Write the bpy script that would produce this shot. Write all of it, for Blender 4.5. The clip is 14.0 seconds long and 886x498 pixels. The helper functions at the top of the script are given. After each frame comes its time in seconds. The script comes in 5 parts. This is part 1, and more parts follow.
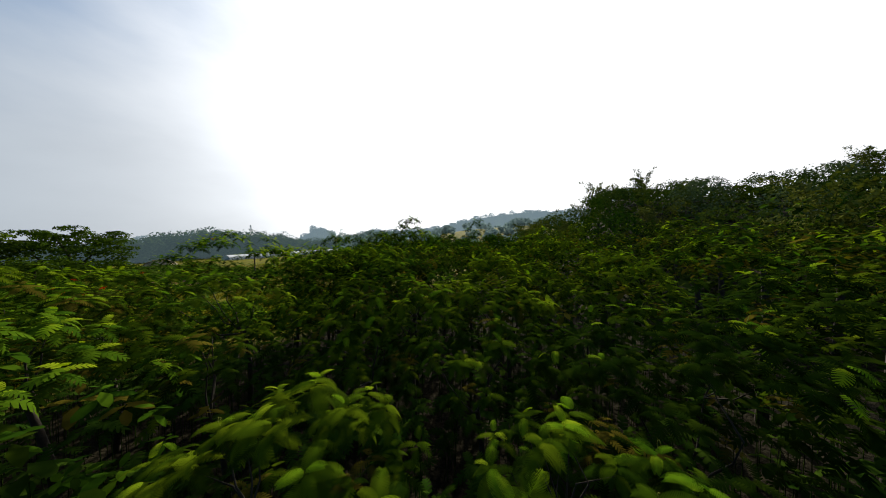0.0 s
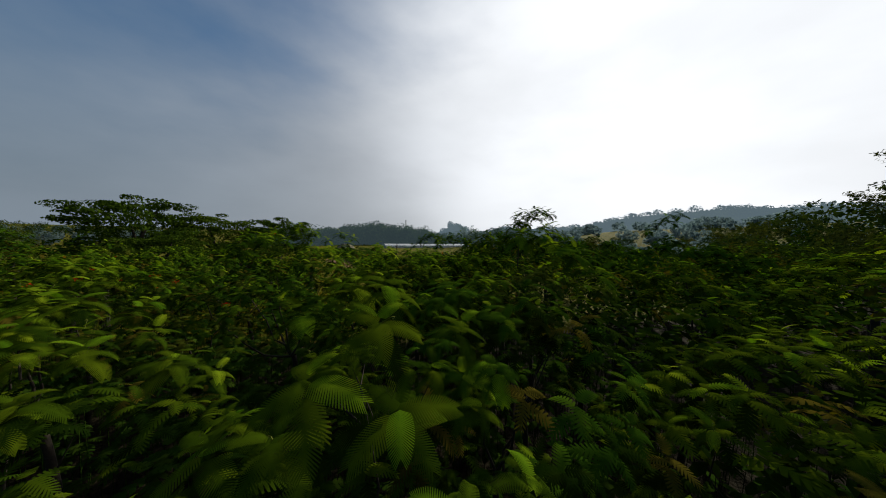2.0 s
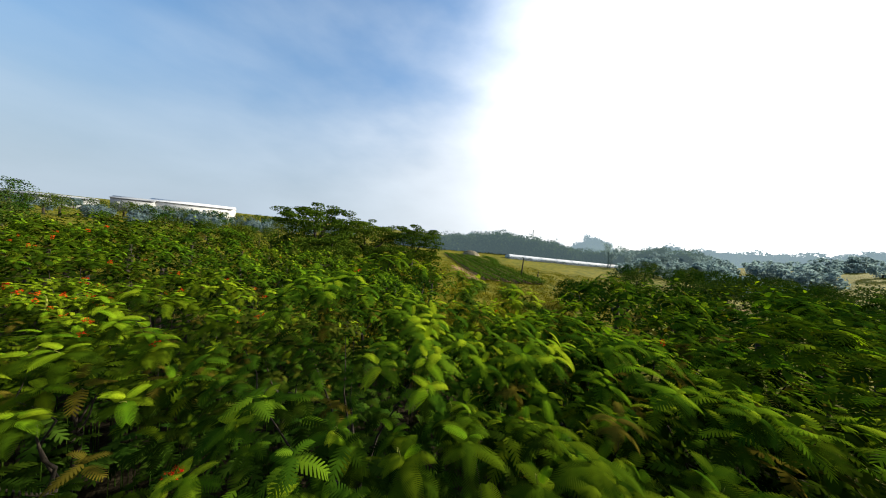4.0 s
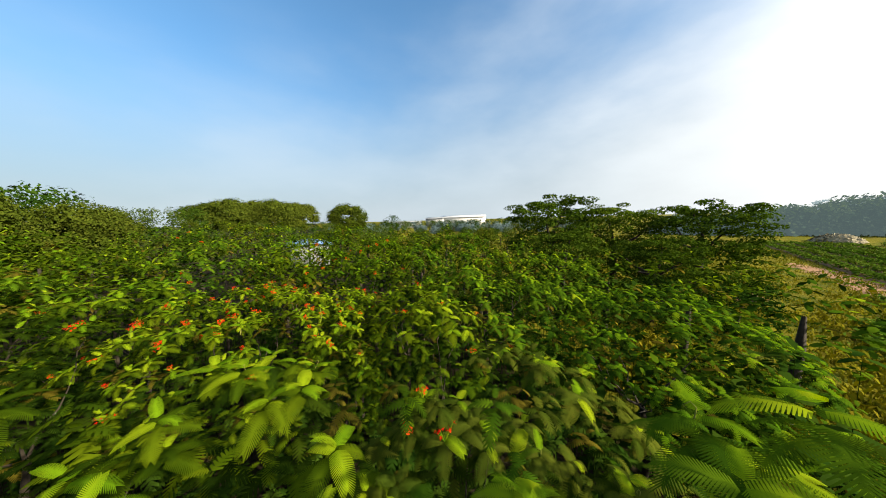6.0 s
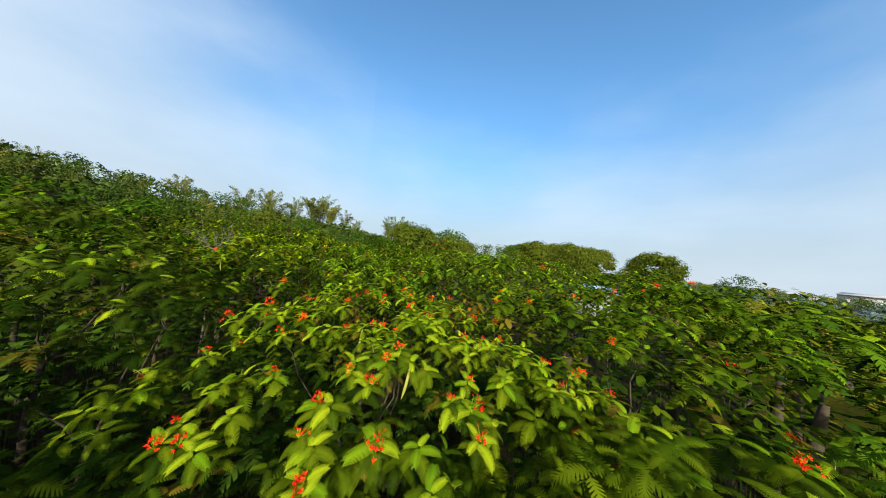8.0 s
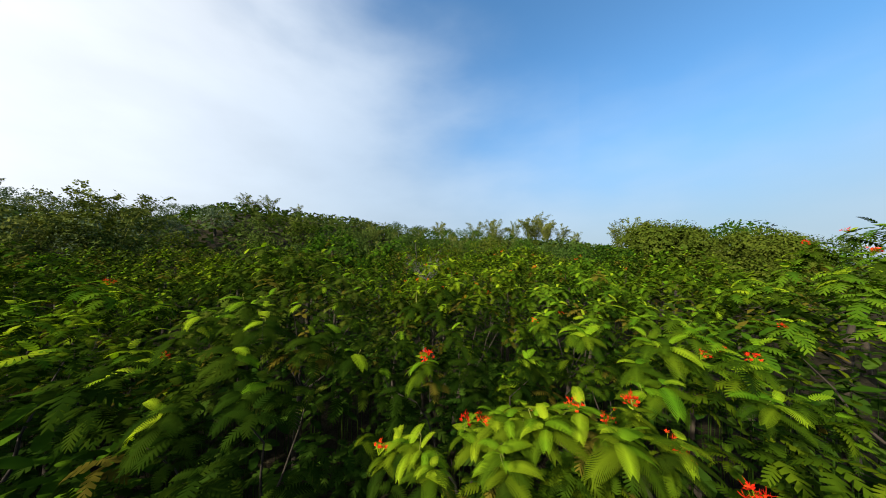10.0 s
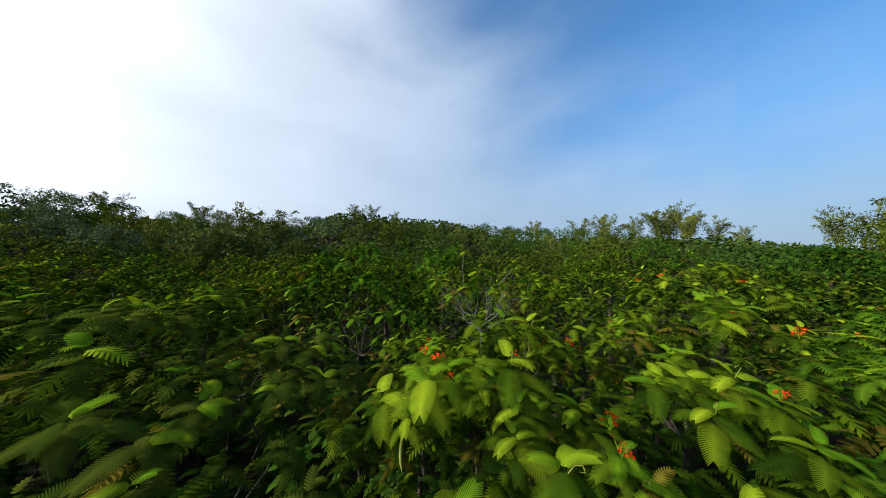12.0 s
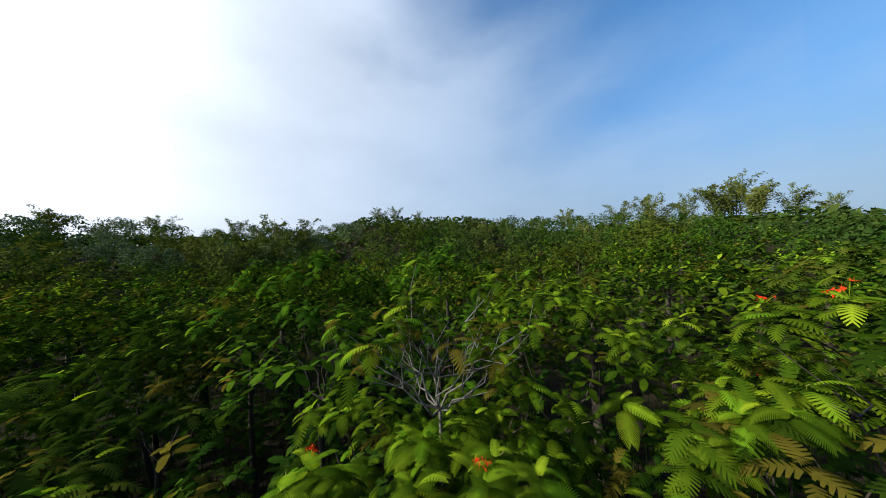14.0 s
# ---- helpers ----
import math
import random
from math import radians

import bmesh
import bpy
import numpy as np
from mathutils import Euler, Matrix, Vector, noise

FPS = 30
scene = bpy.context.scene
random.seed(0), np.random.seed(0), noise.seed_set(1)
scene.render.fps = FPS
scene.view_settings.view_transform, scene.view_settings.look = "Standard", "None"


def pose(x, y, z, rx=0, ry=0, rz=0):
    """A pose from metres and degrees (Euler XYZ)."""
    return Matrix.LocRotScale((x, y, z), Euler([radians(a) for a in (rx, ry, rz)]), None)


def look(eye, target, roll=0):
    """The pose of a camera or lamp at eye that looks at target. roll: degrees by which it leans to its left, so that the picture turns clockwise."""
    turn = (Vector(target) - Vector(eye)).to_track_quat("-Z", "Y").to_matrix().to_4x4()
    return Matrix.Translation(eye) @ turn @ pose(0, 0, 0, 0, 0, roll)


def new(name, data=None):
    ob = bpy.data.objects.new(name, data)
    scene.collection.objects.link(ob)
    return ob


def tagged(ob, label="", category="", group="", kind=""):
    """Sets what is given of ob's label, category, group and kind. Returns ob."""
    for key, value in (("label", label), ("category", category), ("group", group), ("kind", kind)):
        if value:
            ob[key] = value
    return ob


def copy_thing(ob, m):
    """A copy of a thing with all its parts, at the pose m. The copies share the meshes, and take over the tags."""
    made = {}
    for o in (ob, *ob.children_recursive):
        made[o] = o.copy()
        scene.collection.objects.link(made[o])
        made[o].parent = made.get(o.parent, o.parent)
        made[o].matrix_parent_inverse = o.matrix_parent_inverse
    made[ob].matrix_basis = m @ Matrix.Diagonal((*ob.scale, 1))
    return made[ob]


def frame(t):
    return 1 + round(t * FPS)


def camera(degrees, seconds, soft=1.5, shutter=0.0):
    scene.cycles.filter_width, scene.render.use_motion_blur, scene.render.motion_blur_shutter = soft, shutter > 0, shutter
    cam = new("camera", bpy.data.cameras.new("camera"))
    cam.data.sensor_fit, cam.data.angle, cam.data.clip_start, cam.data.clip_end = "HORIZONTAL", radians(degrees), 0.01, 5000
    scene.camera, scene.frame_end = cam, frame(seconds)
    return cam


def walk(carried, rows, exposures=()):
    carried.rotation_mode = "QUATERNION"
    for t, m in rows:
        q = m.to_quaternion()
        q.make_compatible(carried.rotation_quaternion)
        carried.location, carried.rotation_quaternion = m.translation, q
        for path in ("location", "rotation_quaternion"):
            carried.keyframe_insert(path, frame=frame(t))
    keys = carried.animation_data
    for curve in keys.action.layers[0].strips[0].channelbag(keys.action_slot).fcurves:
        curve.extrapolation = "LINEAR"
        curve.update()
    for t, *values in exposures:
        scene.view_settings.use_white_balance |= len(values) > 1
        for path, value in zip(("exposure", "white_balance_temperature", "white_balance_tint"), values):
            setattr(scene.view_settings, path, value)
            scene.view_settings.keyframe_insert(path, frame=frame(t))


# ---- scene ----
cam = camera(121.0, 14.0, soft=1.0)
PATH = [
    (0.0, look((-0.000, 0.000, 10.000), (1.152, 9.923, 9.546), -1.24)),
    (0.5, look((0.325, 1.407, 9.930), (1.032, 11.381, 10.077), 1.27)),
    (1.0, look((0.521, 2.532, 9.898), (-0.250, 12.500, 10.102), 4.48)),
    (1.5, look((0.480, 3.428, 9.959), (-1.864, 13.149, 9.969), 3.88)),
    (2.0, look((0.211, 4.351, 10.207), (-3.591, 13.582, 9.629), 1.64)),
    (2.2, look((0.029, 4.634, 10.305), (-4.121, 13.697, 9.502), 1.03)),
    (4.3, look((-2.782, 7.352, 10.854), (-11.336, 12.502, 10.295), 7.40)),
    (4.5, look((-3.132, 7.544, 10.871), (-12.253, 11.584, 10.186), 7.69)),
    (5.0, look((-3.964, 7.857, 10.917), (-13.819, 9.146, 9.814), 7.05)),
    (5.5, look((-5.027, 7.860, 10.842), (-14.896, 7.046, 9.451), 3.23)),
    (6.0, look((-6.162, 7.835, 10.672), (-15.940, 6.105, 9.494), -1.53)),
    (6.5, look((-7.323, 7.680, 10.406), (-16.782, 4.487, 9.834), -0.89)),
    (7.0, look((-8.486, 7.414, 10.174), (-16.642, 1.629, 10.079), 1.96)),
    (7.5, look((-9.536, 7.113, 10.020), (-15.439, -0.957, 10.120), 4.28)),
    (8.0, look((-10.357, 6.568, 9.868), (-13.539, -2.909, 10.120), 6.06)),
    (8.5, look((-10.851, 5.942, 9.764), (-11.354, -4.043, 9.983), 5.82)),
    (9.0, look((-11.046, 5.157, 9.746), (-9.137, -4.659, 9.767), 3.57)),
    (9.2, look((-11.031, 4.848, 9.711), (-8.388, -4.796, 9.837), 2.64)),
    (11.3, look((-8.723, -0.247, 10.448), (-1.941, -7.588, 10.783), 0.85)),
    (11.5, look((-8.654, -0.520, 10.452), (-1.641, -7.638, 10.826), 1.01)),
    (12.0, look((-8.466, -1.166, 10.462), (-0.830, -7.612, 10.844), 1.22)),
    (12.5, look((-8.266, -1.753, 10.444), (-0.076, -7.478, 10.843), 0.89)),
    (13.0, look((-8.004, -2.290, 10.466), (0.376, -7.731, 10.891), -0.59)),
    (13.5, look((-7.772, -2.788, 10.529), (0.561, -8.298, 10.970), -2.41)),
    (14.0, look((-7.552, -3.354, 10.635), (0.785, -8.869, 10.922), -2.50)),
]
walk(cam, PATH, exposures=[(0.0, 0.4, 6400, 10), (0.5, -0.25, 6350, 10), (1.0, -0.5, 6250, 10), (2.2, -0.3, 6250, 10), (4.3, 1.1, 6500, 10), (5.2, 1.15, 6600, 10), (6.4, 1.27, 7150, 10), (7.5, 1.38, 7150, 10), (8.3, 1.25, 6500, 10), (9.2, 1.2, 6550, 10), (11.3, 0.90, 6000, 10), (14.0, 0.80, 5800, 10)])

# ---- world and sun ----
SUN_AZ, SUN_EL = radians(17.0), radians(24.5)
SUN = Vector((math.sin(SUN_AZ) * math.cos(SUN_EL), math.cos(SUN_AZ) * math.cos(SUN_EL), math.sin(SUN_EL)))


def build_world():
    world = bpy.data.worlds.new("sky")
    scene.world = world
    world.use_nodes = True
    nt = world.node_tree
    nt.nodes.clear()
    N, L = nt.nodes.new, nt.links.new
    out, bg = N("ShaderNodeOutputWorld"), N("ShaderNodeBackground")
    sky = N("ShaderNodeTexSky")
    sky.sky_type, sky.sun_disc = "NISHITA", False
    sky.sun_elevation, sky.sun_rotation = SUN_EL, SUN_AZ
    sky.air_density, sky.dust_density, sky.ozone_density = 1.0, 0.2, 1.2
    coord = N("ShaderNodeTexCoord")
    sep = N("ShaderNodeSeparateXYZ")
    L(coord.outputs["Generated"], sep.inputs[0])
    dot = N("ShaderNodeVectorMath")
    dot.operation = "DOT_PRODUCT"
    L(coord.outputs["Generated"], dot.inputs[0])
    dot.inputs[1].default_value = SUN

    def op(kind, a, b, c=None):
        n = N("ShaderNodeMath")
        n.operation = kind
        for i, v in enumerate((a, b, c)):
            if v is None:
                continue
            if isinstance(v, (int, float)):
                n.inputs[i].default_value = v
            else:
                L(v, n.inputs[i])
        return n.outputs[0]

    def ramp(v, a, b, lo=0.0, hi=1.0):
        n = N("ShaderNodeMapRange")
        n.interpolation_type = "SMOOTHSTEP"
        L(v, n.inputs["Value"])
        n.inputs["From Min"].default_value, n.inputs["From Max"].default_value = a, b
        n.inputs["To Min"].default_value, n.inputs["To Max"].default_value = lo, hi
        return n.outputs["Result"]

    # streaks of thin cloud, drawn out along the horizon
    stretch = N("ShaderNodeMapping")
    stretch.inputs["Scale"].default_value = (1.0, 1.0, 2.4)
    stretch.inputs["Rotation"].default_value = (0.25, 0.2, 0.0)
    L(coord.outputs["Generated"], stretch.inputs["Vector"])
    wisps = N("ShaderNodeTexNoise")
    wisps.inputs["Scale"].default_value, wisps.inputs["Detail"].default_value, wisps.inputs["Roughness"].default_value = 2.0, 7.0, 0.5
    L(stretch.outputs[0], wisps.inputs["Vector"])
    # the veil: up to the zenith on the sun's side, a low bank far from it; its top by bearing, in degrees from the sun's side
    bearing = op("ARCTAN2", sep.outputs["X"], sep.outputs["Y"])
    rise = op("MULTIPLY", op("ARCSINE", sep.outputs["Z"], 0.0), 180.0 / math.pi)
    brim = N("ShaderNodeValToRGB")
    brim.color_ramp.interpolation = "B_SPLINE"
    marks = ((-180, 9), (-140, 8), (-115, 12), (-88, 17), (-66, 23), (-48, 31), (-32, 41), (-10, 56), (20, 76), (96, 66), (112, 48), (132, 37), (147, 27), (162, 17), (180, 9))
    stops = brim.color_ramp.elements
    for k, (az, el) in enumerate(marks):
        e = stops[0] if k == 0 else stops[-1] if k == len(marks) - 1 else stops.new((az + 180) / 360)
        e.color = (el / 90, el / 90, el / 90, 1)
    L(op("MULTIPLY_ADD", bearing, 0.5 / math.pi, 0.5), brim.inputs[0])
    u = op("MULTIPLY_ADD", brim.outputs[0], 90.0, op("MULTIPLY", rise, -1.0))
    u = op("MULTIPLY_ADD", op("SUBTRACT", wisps.outputs["Fac"], 0.5), 40.0, u)
    veil = ramp(u, -27.0, 20.0, 0.0, 0.97)
    glow = ramp(op("MULTIPLY_ADD", sep.outputs["X"], 0.12, dot.outputs["Value"]), -0.6, 1.0)
    veil = op("MULTIPLY", veil, op("MULTIPLY_ADD", glow, 0.30, 0.70))
    core = op("POWER", ramp(dot.outputs["Value"], 0.26, 1.0), 2.0)
    light = op("MULTIPLY_ADD", glow, 0.52, 0.92)
    light = op("MULTIPLY_ADD", core, 2.0, light)
    light = op("MULTIPLY", light, ramp(wisps.outputs["Fac"], 0.25, 0.75, 0.91, 1.09))
    cloud = N("ShaderNodeMix")
    cloud.data_type = "RGBA"
    cloud.inputs[6].default_value, cloud.inputs[7].default_value = (0.74, 0.88, 1.03, 1), (0.985, 0.985, 0.98, 1)
    L(glow, cloud.inputs[0])
    lit = N("ShaderNodeVectorMath")
    lit.operation = "SCALE"
    L(cloud.outputs[2], lit.inputs[0])
    L(light, lit.inputs["Scale"])
    blue = N("ShaderNodeVectorMath")
    blue.operation = "SCALE"
    clear = N("ShaderNodeMix")
    clear.data_type, clear.blend_type = "RGBA", "MULTIPLY"
    clear.inputs[0].default_value = 1.0
    clear.inputs[7].default_value = (0.58, 0.94, 1.12, 1)
    L(sky.outputs[0], clear.inputs[6])
    L(clear.outputs[2], blue.inputs[0])
    L(ramp(sep.outputs["Z"], -0.05, 0.6, 0.13, 0.26), blue.inputs["Scale"])
    # pale haze that thickens towards the horizon
    low = N("ShaderNodeMix")
    low.data_type = "RGBA"
    L(ramp(sep.outputs["Z"], -0.02, 0.40, 0.88, 0.0), low.inputs[0])
    L(blue.outputs[0], low.inputs[6])
    low.inputs[7].default_value = (0.47, 0.58, 0.72, 1)
    mix = N("ShaderNodeMix")
    mix.data_type = "RGBA"
    L(veil, mix.inputs[0])
    L(low.outputs[2], mix.inputs[6])
    L(lit.outputs[0], mix.inputs[7])
    L(mix.outputs[2], bg.inputs["Color"])
    bg.inputs["Strength"].default_value = 0.40
    L(bg.outputs[0], out.inputs["Surface"])


build_world()
sun_data = bpy.data.lights.new("sun", "SUN")
sun_data.energy, sun_data.angle, sun_data.color = 5.0, radians(1.0), (1.0, 0.91, 0.72)
sun = new("sun", sun_data)
sun.matrix_world = look(SUN * 300, (0, 0, 0))


# ---- materials ----
def material(name):
    m = bpy.data.materials.new(name)
    m.use_nodes = True
    m.node_tree.nodes.clear()
    return m, m.node_tree.nodes.new, m.node_tree.links.new


def leaf_material(name, dark, mid, light, shine=0.55, see=0.12, grain=9.0, tone=0.84, through_tint=(1.3, 1.4, 0.35)):
    """Foliage: colour by leaf and by plant, a fine grain, and light that passes through."""
    dark, mid, light = [tuple(c * tone for c in q) for q in (dark, mid, light)]
    m, N, L = material(name)
    out = N("ShaderNodeOutputMaterial")
    geo, info = N("ShaderNodeNewGeometry"), N("ShaderNodeObjectInfo")
    tree = N("ShaderNodeMath")
    tree.operation = "MULTIPLY"
    L(info.outputs["Random"], tree.inputs[0])
    tree.inputs[1].default_value = 0.40
    add = N("ShaderNodeMath")
    add.operation = "MULTIPLY_ADD"
    L(geo.outputs["Random Per Island"], add.inputs[0])
    add.inputs[1].default_value = 0.55
    L(tree.outputs[0], add.inputs[2])
    noise_node = N("ShaderNodeTexNoise")
    noise_node.inputs["Scale"].default_value, noise_node.inputs["Detail"].default_value = grain, 3.0
    L(geo.outputs["Position"], noise_node.inputs["Vector"])
    both = N("ShaderNodeMath")
    both.operation = "MULTIPLY_ADD"
    L(noise_node.outputs["Fac"], both.inputs[0])
    both.inputs[1].default_value = 0.5
    L(add.outputs[0], both.inputs[2])
    ramp = N("ShaderNodeValToRGB")
    e = ramp.color_ramp.elements
    e[0].position, e[0].color = 0.32, (*dark, 1)
    e[1].position, e[1].color = 1.0, (*light, 1)
    k = e.new(0.68)
    k.color = (*mid, 1)
    L(both.outputs[0], ramp.inputs[0])
    body = N("ShaderNodeBsdfPrincipled")
    L(ramp.outputs[0], body.inputs["Base Color"])
    body.inputs["Roughness"].default_value = shine
    body.inputs["Specular IOR Level"].default_value = 0.0
    back = N("ShaderNodeBsdfTranslucent")
    warm = N("ShaderNodeMix")
    warm.data_type, warm.blend_type = "RGBA", "MULTIPLY"
    warm.inputs[0].default_value = 1.0
    L(ramp.outputs[0], warm.inputs[6])
    warm.inputs[7].default_value = (*through_tint, 1)
    L(warm.outputs[2], back.inputs["Color"])
    mix = N("ShaderNodeMixShader")
    mix.inputs[0].default_value = see
    L(body.outputs[0], mix.inputs[1])
    L(back.outputs[0], mix.inputs[2])
    L(mix.outputs[0], out.inputs["Surface"])
    return m


def solid_material(name, a, b, scale=4.0, rough=0.8, metal=0.0, bump=0.3, detail=6.0):
    m, N, L = material(name)
    out, body = N("ShaderNodeOutputMaterial"), N("ShaderNodeBsdfPrincipled")
    coord = N("ShaderNodeTexCoord")
    tex = N("ShaderNodeTexNoise")
    tex.inputs["Scale"].default_value, tex.inputs["Detail"].default_value = scale, detail
    L(coord.outputs["Object"], tex.inputs["Vector"])
    fine = N("ShaderNodeTexNoise")
    fine.inputs["Scale"].default_value, fine.inputs["Detail"].default_value = scale * 7, 4.0
    L(coord.outputs["Object"], fine.inputs["Vector"])
    mid = N("ShaderNodeMath")
    mid.operation = "MULTIPLY_ADD"
    L(fine.outputs["Fac"], mid.inputs[0])
    mid.inputs[1].default_value = 0.4
    L(tex.outputs["Fac"], mid.inputs[2])
    ramp = N("ShaderNodeValToRGB")
    e = ramp.color_ramp.elements
    e[0].position, e[0].color = 0.45, (*a, 1)
    e[1].position, e[1].color = 0.95, (*b, 1)
    L(mid.outputs[0], ramp.inputs[0])
    L(ramp.outputs[0], body.inputs["Base Color"])
    body.inputs["Roughness"].default_value, body.inputs["Metallic"].default_value = rough, metal
    if bump:
        bp = N("ShaderNodeBump")
        bp.inputs["Strength"].default_value, bp.inputs["Distance"].default_value = bump, 0.03
        L(fine.outputs["Fac"], bp.inputs["Height"])
        L(bp.outputs[0], body.inputs["Normal"])
    L(body.outputs[0], out.inputs["Surface"])
    return m


FROND = leaf_material("frond_green", (0.026, 0.06, 0.004), (0.066, 0.118, 0.005), (0.130, 0.185, 0.007), tone=0.49)
YOUNG = leaf_material("frond_young", (0.060, 0.15, 0.006), (0.130, 0.235, 0.008), (0.26, 0.34, 0.012), see=0.30, tone=0.78)
DRY = leaf_material("frond_dry", (0.060, 0.055, 0.008), (0.115, 0.098, 0.012), (0.17, 0.14, 0.016), shine=0.7, see=0.25, tone=0.60)
LUSH = leaf_material("frond_lush", (0.018, 0.05, 0.004), (0.038, 0.09, 0.005), (0.080, 0.145, 0.007), tone=0.70)
# fronds with shade put into their colour
SHADE_FROND = leaf_material("frond_shaded", (0.013, 0.034, 0.004), (0.028, 0.062, 0.005), (0.058, 0.100, 0.007), tone=0.33)
OLIVE = leaf_material("leaf_olive", (0.025, 0.048, 0.005), (0.050, 0.080, 0.008), (0.090, 0.112, 0.012), grain=1.2, tone=0.60)
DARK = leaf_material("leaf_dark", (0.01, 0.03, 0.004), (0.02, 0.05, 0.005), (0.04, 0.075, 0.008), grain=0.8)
WOOD_LEAF = leaf_material("leaf_forest", (0.019, 0.040, 0.008), (0.036, 0.064, 0.012), (0.066, 0.090, 0.017), grain=0.6)
MANGO = leaf_material("leaf_mango", (0.030, 0.050, 0.006), (0.050, 0.072, 0.008), (0.078, 0.098, 0.012), grain=0.5)
BAMBOO = leaf_material("leaf_bamboo", (0.042, 0.062, 0.013), (0.080, 0.098, 0.020), (0.125, 0.135, 0.028), grain=0.7)
# haze of distance put into leaf colour and translucency
DISTANT = leaf_material("leaf_distant_haze", (0.13, 0.19, 0.205), (0.16, 0.22, 0.23), (0.19, 0.25, 0.255), grain=0.2, see=0.62, tone=1.0, through_tint=(1.05, 1.1, 1.05))
# haze over the hillside put into the leaf colour
HAZED_LEAF = leaf_material("leaf_hazed", (0.045, 0.072, 0.040), (0.072, 0.102, 0.055), (0.105, 0.135, 0.072), grain=0.5)
SHOOT = leaf_material("shoot_pale", (0.14, 0.17, 0.030), (0.20, 0.22, 0.045), (0.28, 0.28, 0.070), grain=6.0, see=0.15)
PETAL = leaf_material("petal_red", (0.42, 0.01, 0.006), (0.62, 0.028, 0.008), (0.74, 0.075, 0.012), see=0.2)
BARK = solid_material("bark_brown", (0.014, 0.010, 0.006), (0.034, 0.025, 0.014), 5.0, 0.95)
PALE_BARK = solid_material("bark_pale", (0.052, 0.046, 0.038), (0.12, 0.108, 0.092), 7.0, 0.85)
WHITE = solid_material("white_sheet", (0.42, 0.42, 0.41), (0.58, 0.57, 0.55), 0.3, 0.5, bump=0.0)
GREY = solid_material("grey_roof", (0.16, 0.17, 0.18), (0.26, 0.27, 0.28), 0.2, 0.6, bump=0.0)
PLASTIC = solid_material("greenhouse_film", (0.40, 0.42, 0.42), (0.60, 0.61, 0.61), 0.6, 0.6, bump=0.0)
# mast steel, with the haze put into its pale colour
HAZED_STEEL = solid_material("mast_steel_hazed", (0.66, 0.67, 0.68), (0.80, 0.80, 0.79), 0.3, 0.7, bump=0.0)
BLUE = solid_material("blue_sheet", (0.10, 0.20, 0.36), (0.17, 0.30, 0.48), 1.0, 0.5, bump=0.1)
STEEL = solid_material("galvanised_steel", (0.30, 0.31, 0.32), (0.45, 0.46, 0.47), 3.0, 0.5, 0.6, bump=0.0)
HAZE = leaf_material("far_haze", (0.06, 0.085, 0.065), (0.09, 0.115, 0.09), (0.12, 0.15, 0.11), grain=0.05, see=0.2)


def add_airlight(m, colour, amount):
    """Mixes emission into a leaf material, to stand for the haze before it."""
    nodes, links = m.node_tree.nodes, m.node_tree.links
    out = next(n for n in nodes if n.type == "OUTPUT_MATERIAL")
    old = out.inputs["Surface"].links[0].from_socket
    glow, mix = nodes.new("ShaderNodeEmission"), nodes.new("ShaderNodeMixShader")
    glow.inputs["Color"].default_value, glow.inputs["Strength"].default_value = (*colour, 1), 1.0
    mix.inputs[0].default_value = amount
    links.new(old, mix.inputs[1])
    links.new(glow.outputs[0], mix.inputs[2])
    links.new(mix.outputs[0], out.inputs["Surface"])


# haze put into the slopes and the belt as a glow
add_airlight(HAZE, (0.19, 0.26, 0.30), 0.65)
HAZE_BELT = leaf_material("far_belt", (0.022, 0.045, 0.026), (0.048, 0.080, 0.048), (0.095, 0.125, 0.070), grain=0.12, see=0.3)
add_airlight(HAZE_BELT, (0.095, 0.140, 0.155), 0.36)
CROP = leaf_material("crop_green", (0.050, 0.105, 0.012), (0.085, 0.160, 0.016), (0.135, 0.195, 0.026), grain=1.5, tone=0.62)
GRASS = leaf_material("grass_dry", (0.10, 0.130, 0.010), (0.15, 0.160, 0.011), (0.21, 0.180, 0.014), grain=0.5, see=0.12, tone=0.66)


